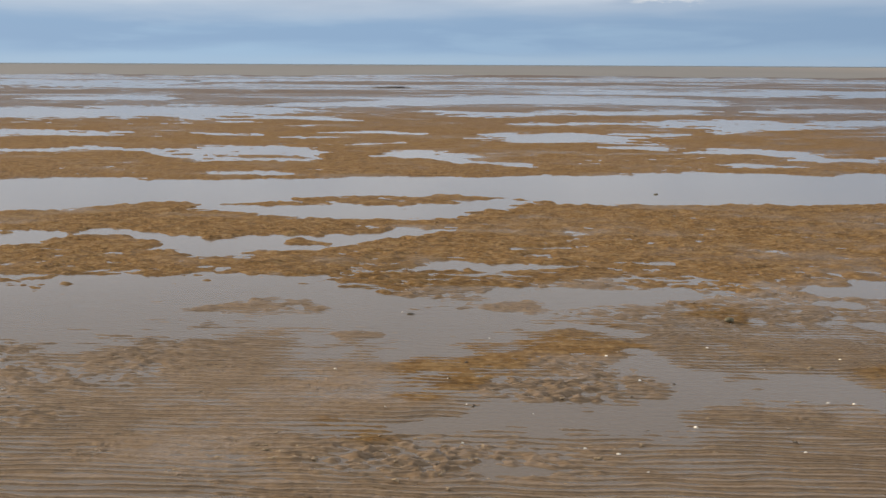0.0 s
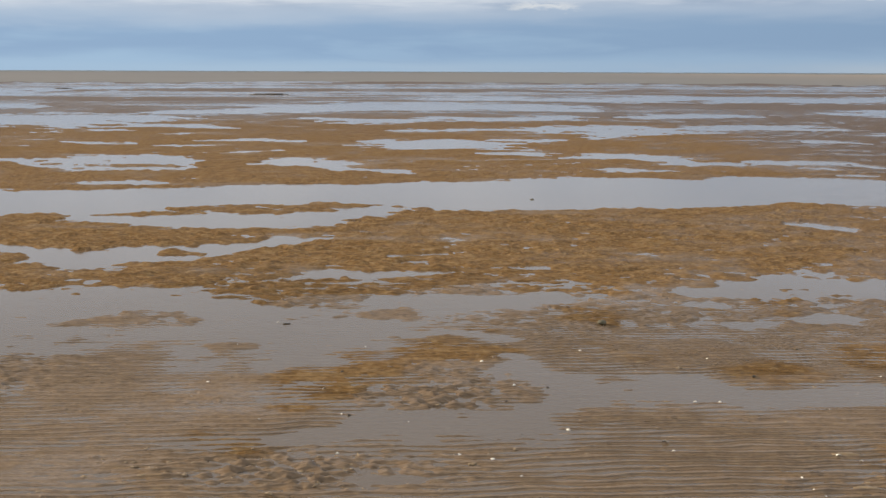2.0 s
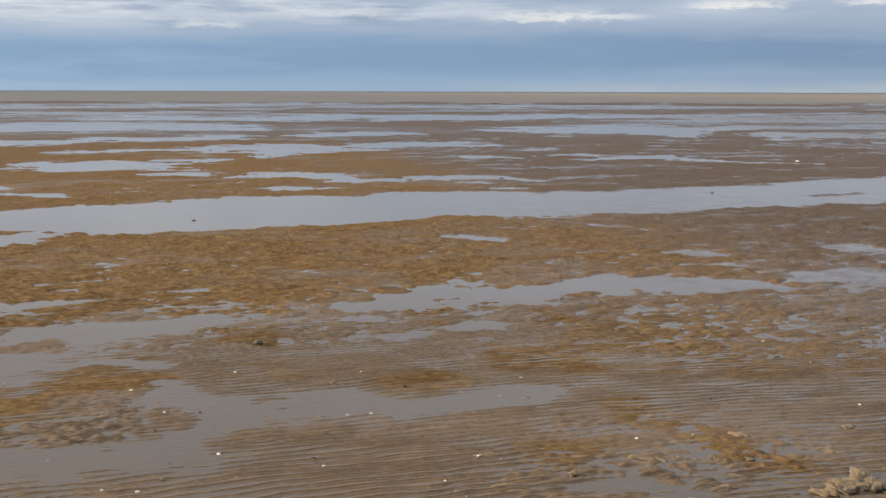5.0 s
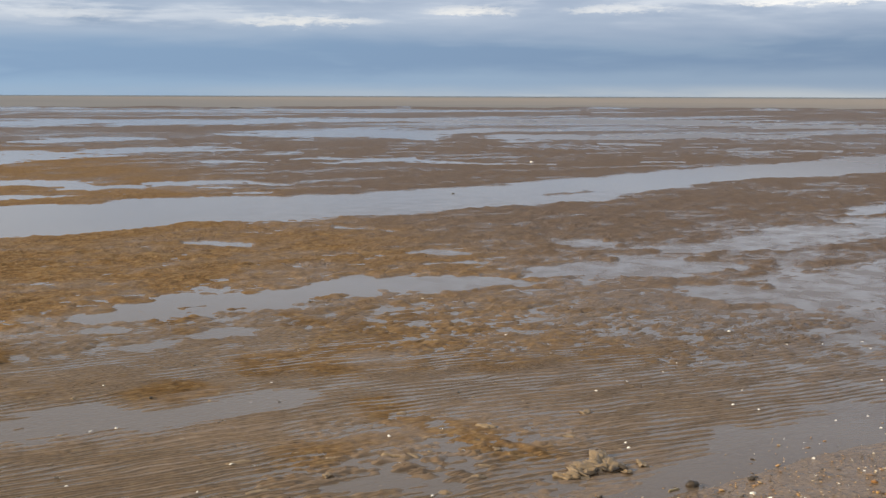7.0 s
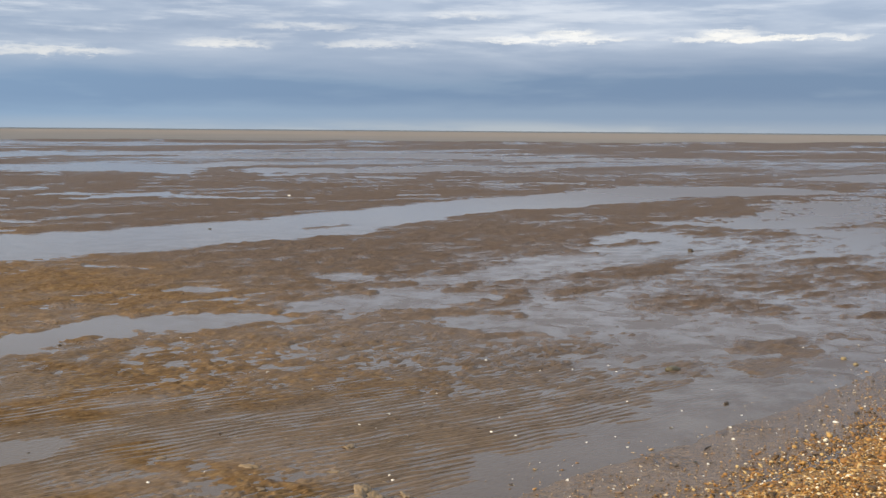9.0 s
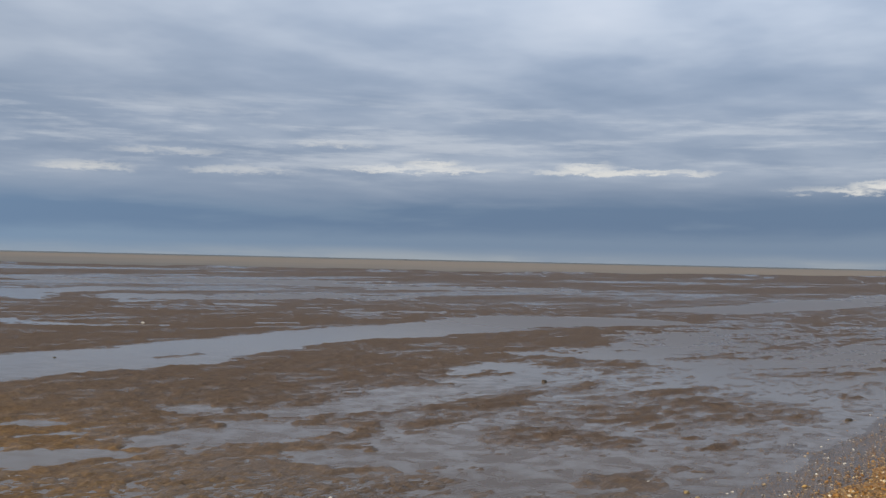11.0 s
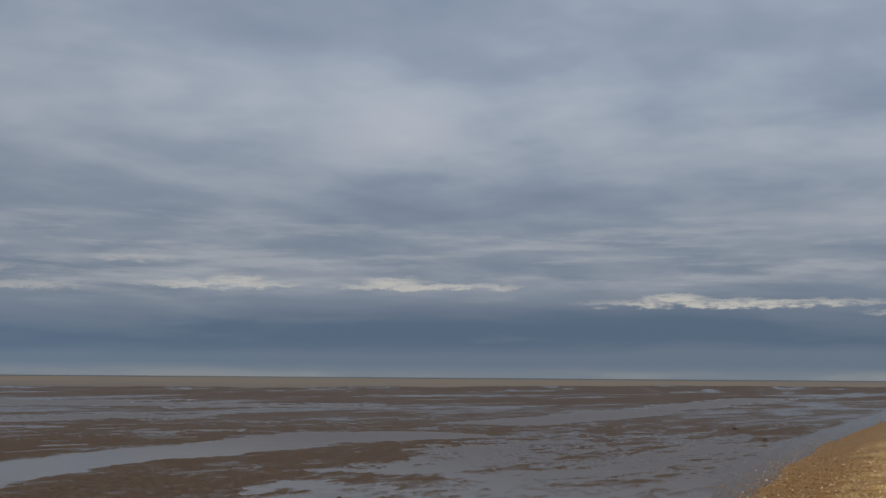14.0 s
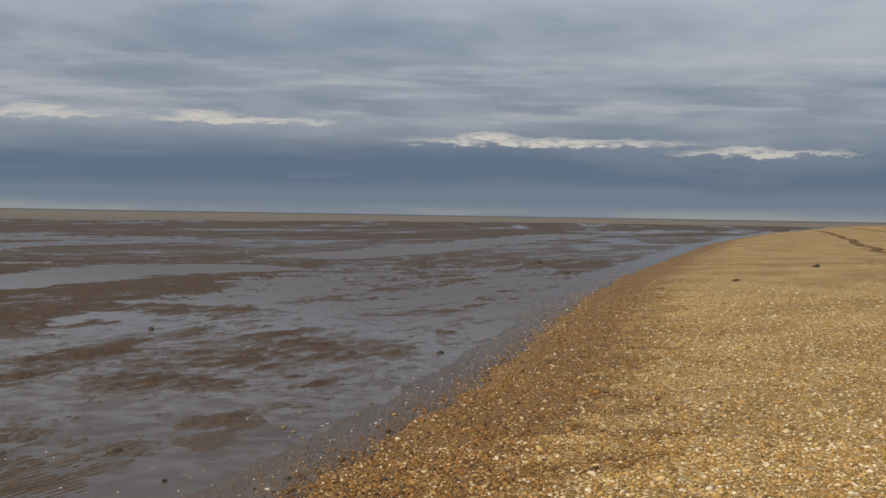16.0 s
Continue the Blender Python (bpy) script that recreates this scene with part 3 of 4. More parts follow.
pool((4.96, 14.76, 0.18), (5.23, 14.31, 0.25), (5.32, 14.05, 0.1))
pool((7.44, 15.46, 0.14), (7.84, 14.48, 0.11))
pool((9.23, 12.12, 0.39), (9.54, 12.02, 0.37))
pool((3.14, 8.99, 0.23), (3.35, 8.81, 0.08))
pool((1.88, 6.63, 0.19), (2.15, 6.67, 0.16), (2.48, 6.81, 0.2), (2.75, 6.86, 0.28), (2.95, 6.79, 0.13))
pool((2.32, 5.1, 0.05), (2.52, 5.07, 0.14), (2.68, 5.02, 0.2), (2.87, 4.79, 0.13))
pool((3.67, 4.24, 0.08), (4.01, 4.37, 0.17), (4.29, 4.4, 0.17), (4.78, 4.53, 0.3), (5.19, 4.45, 0.27), (5.68, 4.52, 0.37), (5.98, 4.39, 0.27), (6.81, 4.59, 0.32), (7.79, 4.69, 0.41))
pool((8.16, 8.47, 0.42), (8.41, 7.99, 0.52), (8.95, 7.71, 0.66), (9.53, 7.6, 1.37), (9.82, 7.4, 1.45), (10.59, 7.53, 2.23), (10.67, 7.3, 3.5))
bar((8.14, 5.45, 0.1), (8.42, 5.31, 0.21), (8.71, 5.25, 0.21))
bar((11.54, 10.15, 0.33), (12.1, 10.05, 0.41), (13.36, 10.18, 0.48), (14.75, 10.51, 0.27))
bar((9.53, 10.24, 0.17), (9.93, 10.01, 0.29), (10.43, 9.82, 0.16))
bar((8.58, 10.98, 0.24), (8.73, 10.78, 0.17))
pool((26.6, 54.3, 9.08), (27.7, 53.2, 6.11), (27.4, 49.2, 2.97), (25.5, 43.9, 0.43))
pool((28.6, 50.1, 1.12), (31.9, 52.4, 2.31), (37.8, 56.9, 1.57))
pool((30.8, 46.5, 1.28), (32.9, 46.5, 2.38), (32.7, 44.4, 4.17), (34.2, 44.2, 1.36))
pool((27.4, 40.3, 0.4), (29.1, 41.3, 1.15))
pool((13.81, 32.3, 0.2), (14.7, 32.7, 0.75), (15.73, 32.1, 0.47))
pool((14.08, 30.2, 0.47), (15.37, 30.3, 0.75), (16.59, 30.9, 1.51), (16.94, 29.8, 0.81), (17.77, 28.0, 0.4), (19.61, 26.7, 0.41))
pool((11.12, 32.3, 0.39), (11.95, 32.4, 0.84), (12.55, 31.4, 0.22))
pool((7.39, 25.0, 0.29), (8.13, 25.1, 0.33), (9.48, 24.7, 0.32), (9.65, 23.8, 0.33), (10.03, 23.2, 0.13))
pool((7.91, 23.4, 0.22), (8.44, 23.2, 0.22))
pool((8.14, 21.8, 0.2), (8.92, 21.5, 0.2))
pool((32.7, 41.0, 0.84), (36.2, 41.8, 1.67), (39.3, 42.9, 4.3), (41.1, 41.5, 4.19), (41.7, 39.8, 2.01), (46.9, 41.4, 0.87))
pool((51.8, 64.9, 1.55), (60.4, 69.9, 11.21), (56.1, 58.8, 2.63), (57.4, 54.7, 5.17), (59.6, 51.6, 4.49), (63.3, 49.9, 6.88), (63.5, 43.4, 2.37))
pool((38.0, 88.7, 6.45), (41.2, 81.1, 5.19), (49.5, 70.1, 4.37))
pool((30.0, 37.2, 0.83), (30.9, 35.8, 1.09))
pool((30.1, 30.0, 0.67), (30.7, 29.2, 0.67))
pool((32.2, 28.9, 0.65), (33.4, 28.3, 0.65))
pool((22.7, 26.3, 0.42), (23.5, 26.0, 0.28))
pool((14.78, 35.9, 0.29), (15.55, 36.2, 0.44))
channel((45.4, 23.7, 2.33), (51.1, 24.2, 2.32), (55.2, 24.2, 2.43), (68.1, 26.0, 2.97))
pool((71.2, 26.4, 2.59), (85.7, 28.0, 2.73), (120.3, 33.0, 4.33))
pool((20.4, 13.21, 0.38), (22.7, 13.26, 2.03), (25.6, 13.84, 1.5), (29.5, 15.28, 2.54), (32.2, 15.48, 2.06), (33.7, 15.04, 1.64))
pool((16.16, 13.06, 0.12), (17.21, 13.29, 0.45), (17.78, 13.35, 0.45), (16.64, 11.76, 0.39), (16.3, 10.95, 0.29))
pool((17.27, 10.12, 0.49), (17.76, 9.95, 0.65), (22.4, 10.93, 1.57), (17.92, 7.62, 2.11), (24.7, 9.49, 1.44), (28.2, 9.61, 1.82), (34.9, 10.1, 2.33))
pool((12.91, 5.4, 0.57), (16.02, 6.04, 0.85), (19.21, 6.45, 0.96), (24.8, 7.21, 1.55), (31.5, 7.76, 2.13), (39.3, 8.36, 2.13))
pool((9.05, 8, 0.59), (10.02, 8.11, 0.31), (10.93, 8.07, 1.16), (10.68, 7.43, 0.14))
pool((8.4, 6, 0.68), (8.81, 5.82, 0.32), (10.03, 6.13, 0.34), (10.52, 5.75, 0.73), (10.78, 5.37, 0.83), (11.72, 5.29, 0.62))
pool((7.26, 4.83, 0.64), (7.26, 4.54, 0.58), (7.84, 4.46, 0.29), (9.11, 4.71, 0.3), (10.21, 4.81, 0.23))
bar((9.16, 5.82, 0.17), (9.4, 5.6, 0.57), (9.42, 5.24, 0.13))
bar((8.16, 5.31, 0.07), (8.35, 5.16, 0.35), (8.51, 4.98, 0.14))
bar((10.32, 5.54, 0.15), (10.38, 5.28, 0.12))
bar((10.37, 9.21, 0.27), (10.93, 9.21, 0.36), (11.24, 9.06, 0.18))
bar((11.96, 10.21, 0.35), (12.4, 9.85, 0.62), (13.57, 9.82, 0.37))
bar((12.97, 8.28, 0.49), (13.97, 8.12, 0.79), (14.77, 7.47, 1.35), (15, 6.68, 1.17))
bar((10.97, 7.79, 0.99), (11.21, 7.35, 0.92), (11.15, 6.78, 0.47))
bar((20.1, 9.31, 0.36), (21.0, 8.75, 0.72), (22.1, 8.19, 0.57))
bar((60.7, 22.4, 1.41), (51.9, 16.84, 1.34), (44.8, 19.02, 2.37), (40.4, 20.8, 3.09))
stain((-1.23, 5.95, 0.17), (-0.99, 5.97, 0.19), (-0.87, 5.99, 0.12))
stain((-0.81, 6.63, 0.14), (-0.66, 7.45, 0.39), (-0.4, 7.63, 0.57))
stain((-0.13, 7.98, 0.33), (0.26, 7.95, 0.45), (0.5, 7.98, 0.33))
stain((1.17, 9.26, 0.17), (1.3, 9.22, 0.43), (1.55, 9.32, 0.2))
stain((1.98, 7.3, 0.29), (2.32, 7.44, 0.29))
stain((3, 7.7, 0.31), (3.29, 7.73, 0.49), (3.63, 7.89, 0.26))
stain((3.96, 8.27, 0.75), (4.74, 8.3, 0.97), (5.46, 8.33, 0.99))
stain((6.02, 8.57, 0.67), (6.6, 8.56, 0.8))
stain((3.26, 6.41, 0.13), (3.42, 5.66, 0.4), (3.52, 4.99, 0.29))
stain((5.5, 7.12, 0.45), (5.57, 6.79, 0.72))
stain((4.01, 8.19, 0.63), (4.79, 7.94, 0.88), (5.55, 7.41, 0.89))
stain((5.36, 6.53, 0.41), (6.6, 6.91, 0.35))


def cover(x, y, nodes, rough):
    """From 1 on the centre line of a form to 0 on its edge and below outside, with where it counts."""
    best = np.full(x.shape, -9.0)
    for (ax, ay, aw), (bx, by, bw) in zip(nodes, nodes[1:]):
        m = 2.0 * max(aw, bw) + 0.1
        pick = np.nonzero((x > min(ax, bx) - m) & (x < max(ax, bx) + m) & (y > min(ay, by) - m) & (y < max(ay, by) + m))[0]
        if not len(pick):
            continue
        px, py, dx, dy = x[pick] - ax, y[pick] - ay, bx - ax, by - ay
        long = math.hypot(dx, dy) + 1e-9
        along, across = (px * dx + py * dy) / long, (py * dx - px * dy) / long
        k = np.clip(along / long, 0, 1)
        past = (along - k * long) * 1.6
        best[pick] = np.maximum(best[pick], 1 - np.hypot(past, across) / (aw + (bw - aw) * k) + rough[pick])
    return best


def uneven(x, y, far):
    """Ragged edges at the sizes that show at that distance."""
    k1, k2 = soft_step(9, 20, far), soft_step(34, 75, far)
    return layers(x / 0.42, y / 0.22, 37, 4, 0.7) * (1 - k1) + layers(x / 1.3, y / 0.45, 39, 5, 0.78) * k1 * (1 - k2) + layers(x / 5.0, y / 2.2, 43, 5, 0.75) * k2


def wetness(x, y):
    """Above 0 where water stands, below 0 where sand is bare."""
    far = np.hypot(x, y)
    reach = np.clip(far, 5, 90)
    wx = x + layers(x / 0.9, y / 0.7, 11, 3) * 0.008 * reach
    wy = y + layers(x / 0.9, y / 0.7, 23, 3) * 0.006 * reach
    k1, k2 = soft_step(9, 13, far), soft_step(42, 75, far)
    side = soft_step(8.0, 12.5, x) * soft_step(0.8, -1.8, y - 7.2 - 0.33 * x) * soft_step(70, 28, far)
    shred = uneven(x, y, far)
    near = -0.26 + 0.16 * layers(x / 1.1, y / 0.7, 31, 4)
    middle = -0.62 + 0.20 * layers(x / 2.6, y / 1.6, 41, 4)
    open_flat = -0.52 + 0.62 * layers(x / 22.0, y / 6.0, 51, 5) - 0.28 * soft_step(30, 110, x)
    f = near * (1 - k1) + middle * k1 * (1 - k2) + open_flat * k2
    f = f * (1 - side) + side * (-0.24 - 0.10 * soft_step(16, 35, far) + 0.30 * layers(x / 0.9, y / 0.42, 33, 4))
    calm = np.zeros(x.shape)
    blur = 0.25 + 0.40 * soft_step(10.5, 8.5, far)
    thin = 0.04 + 0.18 * soft_step(18, 40, far) + 0.15 * side
    torn = 0.42 + 0.45 * soft_step(9, 26, far) + 0.35 * side
    for value, nodes in FORMS:
        best = cover(wx, wy, nodes, shred * (torn if value < 0.7 else 0.12))
        if value < 0.7:
            hold = soft_step(0, 1, (best + blur - thin) / (2 * blur)) * (1 - 0.40 * side * (value > 0))
        else:
            hold = soft_step(-0.08, 0.12, best)
        f = f * (1 - hold) + hold * value
        calm = np.maximum(calm * (1 - hold * (value < 0)), hold * (1.25 if value > 0.7 else 1.0) * (value > 0))
    streak = layers(x / 2.8, y / 0.8, 171, 3, 0.7) * soft_step(17, 27, far) * soft_step(72, 48, far) * soft_step(1.15, 0.9, calm)
    tear = layers(x / 0.20, y / 0.11, 47, 2) * soft_step(24, 9, far) + layers(x / 0.38, y / 0.17, 49, 3, 0.7) * soft_step(9, 15, far) * soft_step(70, 40, far)
    return f + 0.36 * streak + (1 - (0.70 - 0.30 * soft_step(12, 26, far)) * calm * (1 - 0.75 * side)) * ((0.34 + 0.06 * k2 + 0.16 * side) * shred + (0.24 + 0.10 * k1) * tear + side * 0.22 * layers(x / 0.34, y / 0.12, 53, 3) * soft_step(26, 12, far))


def ochre(x, y):
    """How far the sand is stained ochre, from 0 to 1."""
    far = np.hypot(x, y)
    edge = layers(x / 0.5, y / 0.36, 151, 4)
    f = -0.15 + 0.55 * layers(x / 1.3, y / 0.8, 153, 3) + 0.95 * soft_step(9.2, 10.8, far + 0.8 * edge - 0.10 * x) * soft_step(58, 38, far)
    for value, nodes in STAINS:
        f = np.maximum(f, 0.72 * soft_step(-0.7, 0.8, cover(x, y, nodes, 0.7 * edge)))
    return np.clip(f + 0.25 * edge, 0, 1) * soft_step(9.0, 1.5, x - 0.12 * y + 1.0 * edge)


def ripples(x, y):
    """Phase and strength of the current ripples."""
    bend = layers(x / 2.6, y / 1.6, 61, 3) * 3.0 + layers(x / 0.34, y / 0.22, 67, 2) * 2.1
    turn = np.radians(RIPPLE_TURN[0] + RIPPLE_TURN[1] * soft_step(1.5, 6.5, x))
    phase = (-np.sin(turn) * x + np.cos(turn) * y) * (2 * np.pi / 0.079) + bend
    strong = np.clip(0.85 + 0.6 * layers(x / 1.7, y / 1.1, 71, 2), 0.30, 1.0) * soft_step(13.5, 9.5, np.hypot(x, y))
    return phase, strong * soft_step(-0.3, -0.9, shore_y(x) - y)


def flat_height(x, y, wet=None):
    far = np.hypot(x, y)
    f = np.clip(wetness(x, y) if wet is None else wet, -1.1, 1.1)
    phase, strong = ripples(x, y)
    # each ripple: steep on the shore side, a long gentle back
    u = (phase / (2 * np.pi)) % 1.0
    crest = np.where(u < 0.24, u / 0.24, (1 - u) / 0.76)
    crest = crest * crest * (3 - 2 * crest) - 0.42
    drowned = soft_step(0.55, 0.0, f)
    clumpy = np.clip(layers(x / 1.5, y / 0.9, 91, 3) - 0.10, 0, 1)
    clumpy = np.maximum(clumpy, np.exp(-((x + 0.70) / 0.65) ** 2 - ((y - 5.55) / 0.28) ** 2))
    clumpy = np.maximum(clumpy, 0.8 * np.exp(-((x - 3.0) / 1.0) ** 2 - ((y - 5.2) / 0.4) ** 2))
    lumps = layers(x / 0.13, y / 0.08, 81, 3) * soft_step(34, 14, far)
    knobs = layers(x / 0.17, y / 0.12, 83, 3) * soft_step(8.5, 11, far) * soft_step(34, 18, far)
    crumble = layers(x / 0.055, y / 0.040, 87, 2) * soft_step(14, 9, far) * clumpy
    coarse = layers(x / 0.55, y / 0.35, 95, 3)
    z = -(0.010 + 0.011 * soft_step(9, 13, far)) * f + 0.0120 * crest * strong * drowned
    z = z + (0.35 + 0.65 * drowned) * (0.010 * lumps * (0.10 + 1.2 * clumpy + 0.5 * soft_step(8, 9.5, far)) + 0.018 * crumble + 0.019 * np.maximum(knobs, -0.25)) + 0.003 * coarse * drowned
    s = shore_y(x) - y
    foot = soft_step(-1.0, -0.35, s + 0.35 * coarse)
    z = z * (1 - 0.93 * foot) - 0.0015 * foot
    z = z + 0.009 * soft_step(-2.2, -0.4, s + 0.8 * coarse) * soft_step(16, 30, x)
    return z + np.interp(s, (-0.8, -0.3, 0.0, 0.45, 0.8, 3), (0, 0.001, 0.004, 0.008, -0.03, -0.3)) * soft_step(-1.6, -0.2, s)


def shingle_height(x, s):
    y = shore_y(x) - s
    z = np.interp(s + (0.16 * layers(x / 0.7, y / 0.5, 105, 3) + 0.10 * layers(x / 3.0, y / 2.0, 107, 2)) * soft_step(1.8, 0.8, s), RISE_S, RISE_Z)
    z = z + layers(x / 1.6, y / 1.2, 101, 3) * 0.012 * soft_step(0, 1.5, s)
    return z + layers(x / 9.0, y / 5.0, 111, 2) * 0.05 * soft_step(3, 7, s)


def shaped(name, verts, faces, mat, smooth=True):
    """A mesh from numpy arrays of corners and of faces with equally many corners."""
    me = bpy.data.meshes.new(name)
    k = faces.shape[1]
    me.vertices.add(len(verts))
    me.vertices.foreach_set("co", np.ascontiguousarray(verts, dtype=np.float32).ravel())
    me.loops.add(faces.size)
    me.loops.foreach_set("vertex_index", np.ascontiguousarray(faces, dtype=np.int32).ravel())
    me.polygons.add(len(faces))
    me.polygons.foreach_set("loop_start", np.arange(0, faces.size, k, dtype=np.int32))
    me.polygons.foreach_set("use_smooth", np.full(len(faces), smooth))
    me.update(calc_edges=True)
    me.materials.append(mat)
    return me


def sheet_faces(rows, cols, closed=False):
    i, j = np.meshgrid(np.arange(rows - 1), np.arange(cols if closed else cols - 1), indexing="ij")
    n = (j + 1) % cols
    return np.stack([i * cols + j, i * cols + n, (i + 1) * cols + n, (i + 1) * cols + j], -1).reshape(-1, 4)


def make_ground():
    """The tidal flat as one sheet out to the horizon, closely meshed on the seaward side."""
    turn = np.concatenate([np.linspace(-96, 29, 1020), np.linspace(31, 262, 90)])
    turn = np.radians(turn)
    reach = np.concatenate([[0.4, 2.0, 3.4], 4060.0 / np.linspace(900, 430, 470), 4060.0 / np.linspace(429, 24, 330), np.geomspace(175, 4200, 16)])
    r, a = np.meshgrid(reach, turn, indexing="ij")
    x, y = (-np.sin(a) * r).ravel(), (np.cos(a) * r).ravel()
    wet = wetness(x, y)
    z = flat_height(x, y, wet)
    z = z * soft_step(270, 150, np.hypot(x, y)) + 0.035 * soft_step(145, 200, np.hypot(x, y))
    wet = wet + 0.75 * soft_step(-1.2, -0.3, shore_y(x) - y) + 0.18 * soft_step(45, 125, np.hypot(x, y))
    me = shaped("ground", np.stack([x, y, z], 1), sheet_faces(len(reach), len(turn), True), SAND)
    me.attributes.new("bare", "FLOAT", "POINT").data.foreach_set("value", (-wet).astype(np.float32))
    phase, strong = ripples(x, y)
    me.attributes.new("phase", "FLOAT", "POINT").data.foreach_set("value", phase.astype(np.float32))
    me.attributes.new("ripple", "FLOAT", "POINT").data.foreach_set("value", strong.astype(np.float32))
    me.attributes.new("ochre", "FLOAT", "POINT").data.foreach_set("value", ochre(x, y).astype(np.float32))
    return tagged(new("ground", me), "rippled wet brown sand and mud of a tidal flat", "tidal flat", kind="structure")


def ring_sheet(name, near, far, z, mat, label, category, wobble, recede=0.0):
    turn = np.linspace(-math.pi, math.pi, 1441)[:-1]
    reach = np.linspace(0, 1, 8)
    k, a = np.meshgrid(reach, turn, indexing="ij")
    edge = near * (1 + recede * soft_step(0.75, 1.45, -a)) * (1 + wobble * layers(np.cos(a) * 14, np.sin(a) * 14, 131, 4, 0.7))
    r = edge * (far / edge) ** k
    x, y = (-np.sin(a) * r).ravel(), (np.cos(a) * r).ravel()
    me = shaped(name, np.stack([x, y, np.full(x.shape, z)], 1), sheet_faces(len(reach), len(turn), True), mat)
    return tagged(new(name, me), label, category, kind="structure")


def make_shingle_bank():
    x = np.concatenate([-np.geomspace(400, 2, 40) + 0.0, np.linspace(0, 30, 260), np.geomspace(30.2, 430, 170)])
    s = np.concatenate([np.linspace(-0.2, 5, 90), np.linspace(5.1, 14, 50), np.geomspace(14.5, 400, 30)])
    xx, ss = np.meshgrid(x, s, indexing="ij")
    xx, ss = xx.ravel(), ss.ravel()
    z = shingle_height(xx, ss) + layers(xx / 0.12, ss / 0.12, 121, 2) * 0.006 * soft_step(0.2, 1, ss)
    me = shaped("shingle_bank", np.stack([xx, shore_y(xx) - ss, z], 1), sheet_faces(len(x), len(s)), SHINGLE)
    me.flip_normals()
    return tagged(new("shingle_bank", me), "golden shingle beach ridge, dark and damp along its foot", "shingle beach", kind="structure")


ground = make_ground()
water = ring_sheet("water", 0.5, 260.0, 0.0, POOL, "shallow still pools of silty water reflecting grey sky", "water", 0.0)
far_sand = ring_sheet("distant_sandbank", 195.0, 1400.0, 0.05, BANK, "pale flat sandbank stretching along the horizon", "sandbank", 0.14, 0.9)
sea = ring_sheet("sea", 1250.0, 4700.0, 0.10, SEA, "thin dark strip of sea below the sky", "sea", 0.03)
bank = make_shingle_bank()


# ---- loose things ----
def part(name, me, parent, label=""):
    ob = new(name, me)
    ob.parent = parent
    if label:
        ob["label"] = label
    return ob


def mesh_of(name, bm, mat, smooth=True):
    me = bpy.data.meshes.new(name)
    bm.to_mesh(me)
    bm.free()
    for f in me.polygons:
        f.use_smooth = smooth
    me.materials.append(mat)
    return me


def lump_mesh(name, mat, size, seed, detail=2, rough=0.25):
    """A worn, uneven lump; its foot lies a little below its origin."""
    rng = random.Random(seed)
    bm = bmesh.new()
    bmesh.ops.create_icosphere(bm, subdivisions=detail, radius=1.0)
    shift = Vector((rng.uniform(0, 50), rng.uniform(0, 50), rng.uniform(0, 50)))
    for v in bm.verts:
        k = 1 + rough * (noise.noise(v.co * 1.6 + shift) + 0.5 * noise.noise(v.co * 4.1 + shift))
        v.co = Vector((v.co.x * size[0] * k, v.co.y * size[1] * k, max(v.co.z, -0.35) * size[2] * k))
    return mesh_of(name, bm, mat)


def shell_mesh(seed, width=1.0):
    """One cupped, ribbed half of a shell with a real thickness, hinge towards -y."""
    rng = random.Random(seed)
    bm = bmesh.new()
    rows, cols = 4, 9
    sides = []
    for skin in (0.0, -0.10):
        grid = []
        for i in range(rows + 1):
            r = i / rows
            line = []
            for j in range(cols):
                a = math.radians(-105 + 210 * j / (cols - 1))
                rib = 1 + 0.05 * (j % 2) * r
                px, py = math.sin(a) * r * 0.5 * rib * width, (math.cos(a) * r * 0.5 - 0.1) * rib
                line.append(bm.verts.new((px, py, 0.24 * (1 - r * r) + skin * (1 - 0.6 * r) + 0.12)))
            grid.append(line)
        sides.append(grid)
    for k, grid in enumerate(sides):
        for i in range(rows):
            for j in range(cols - 1):
                q = (grid[i][j], grid[i + 1][j], grid[i + 1][j + 1], grid[i][j + 1])
                bm.faces.new(q if k == 0 else q[::-1])
    top, low = sides
    for j in range(cols - 1):
        bm.faces.new((top[rows][j], low[rows][j], low[rows][j + 1], top[rows][j + 1]))
    for v in bm.verts:
        v.co += Vector((rng.uniform(-1, 1), rng.uniform(-1, 1), rng.uniform(-1, 1))) * 0.02
    return mesh_of("shell", bm, SHELL)


def level(x, y):
    """The height of what a thing at (x, y) stands on."""
    ax, ay = np.array([float(x)]), np.array([float(y)])
    s = shore_y(ax) - ay
    return float(max(flat_height(ax, ay)[0], shingle_height(ax, s)[0] if s[0] > 0 else -1, -0.004))


def set_down(ob, x, y, sink=0.0, turn=0.0, tip=0.0, size=1.0):
    ob.matrix_world = Matrix.LocRotScale((x, y, level(x, y) - sink), Euler((tip, 0, turn)), (size, size, size))
    return ob


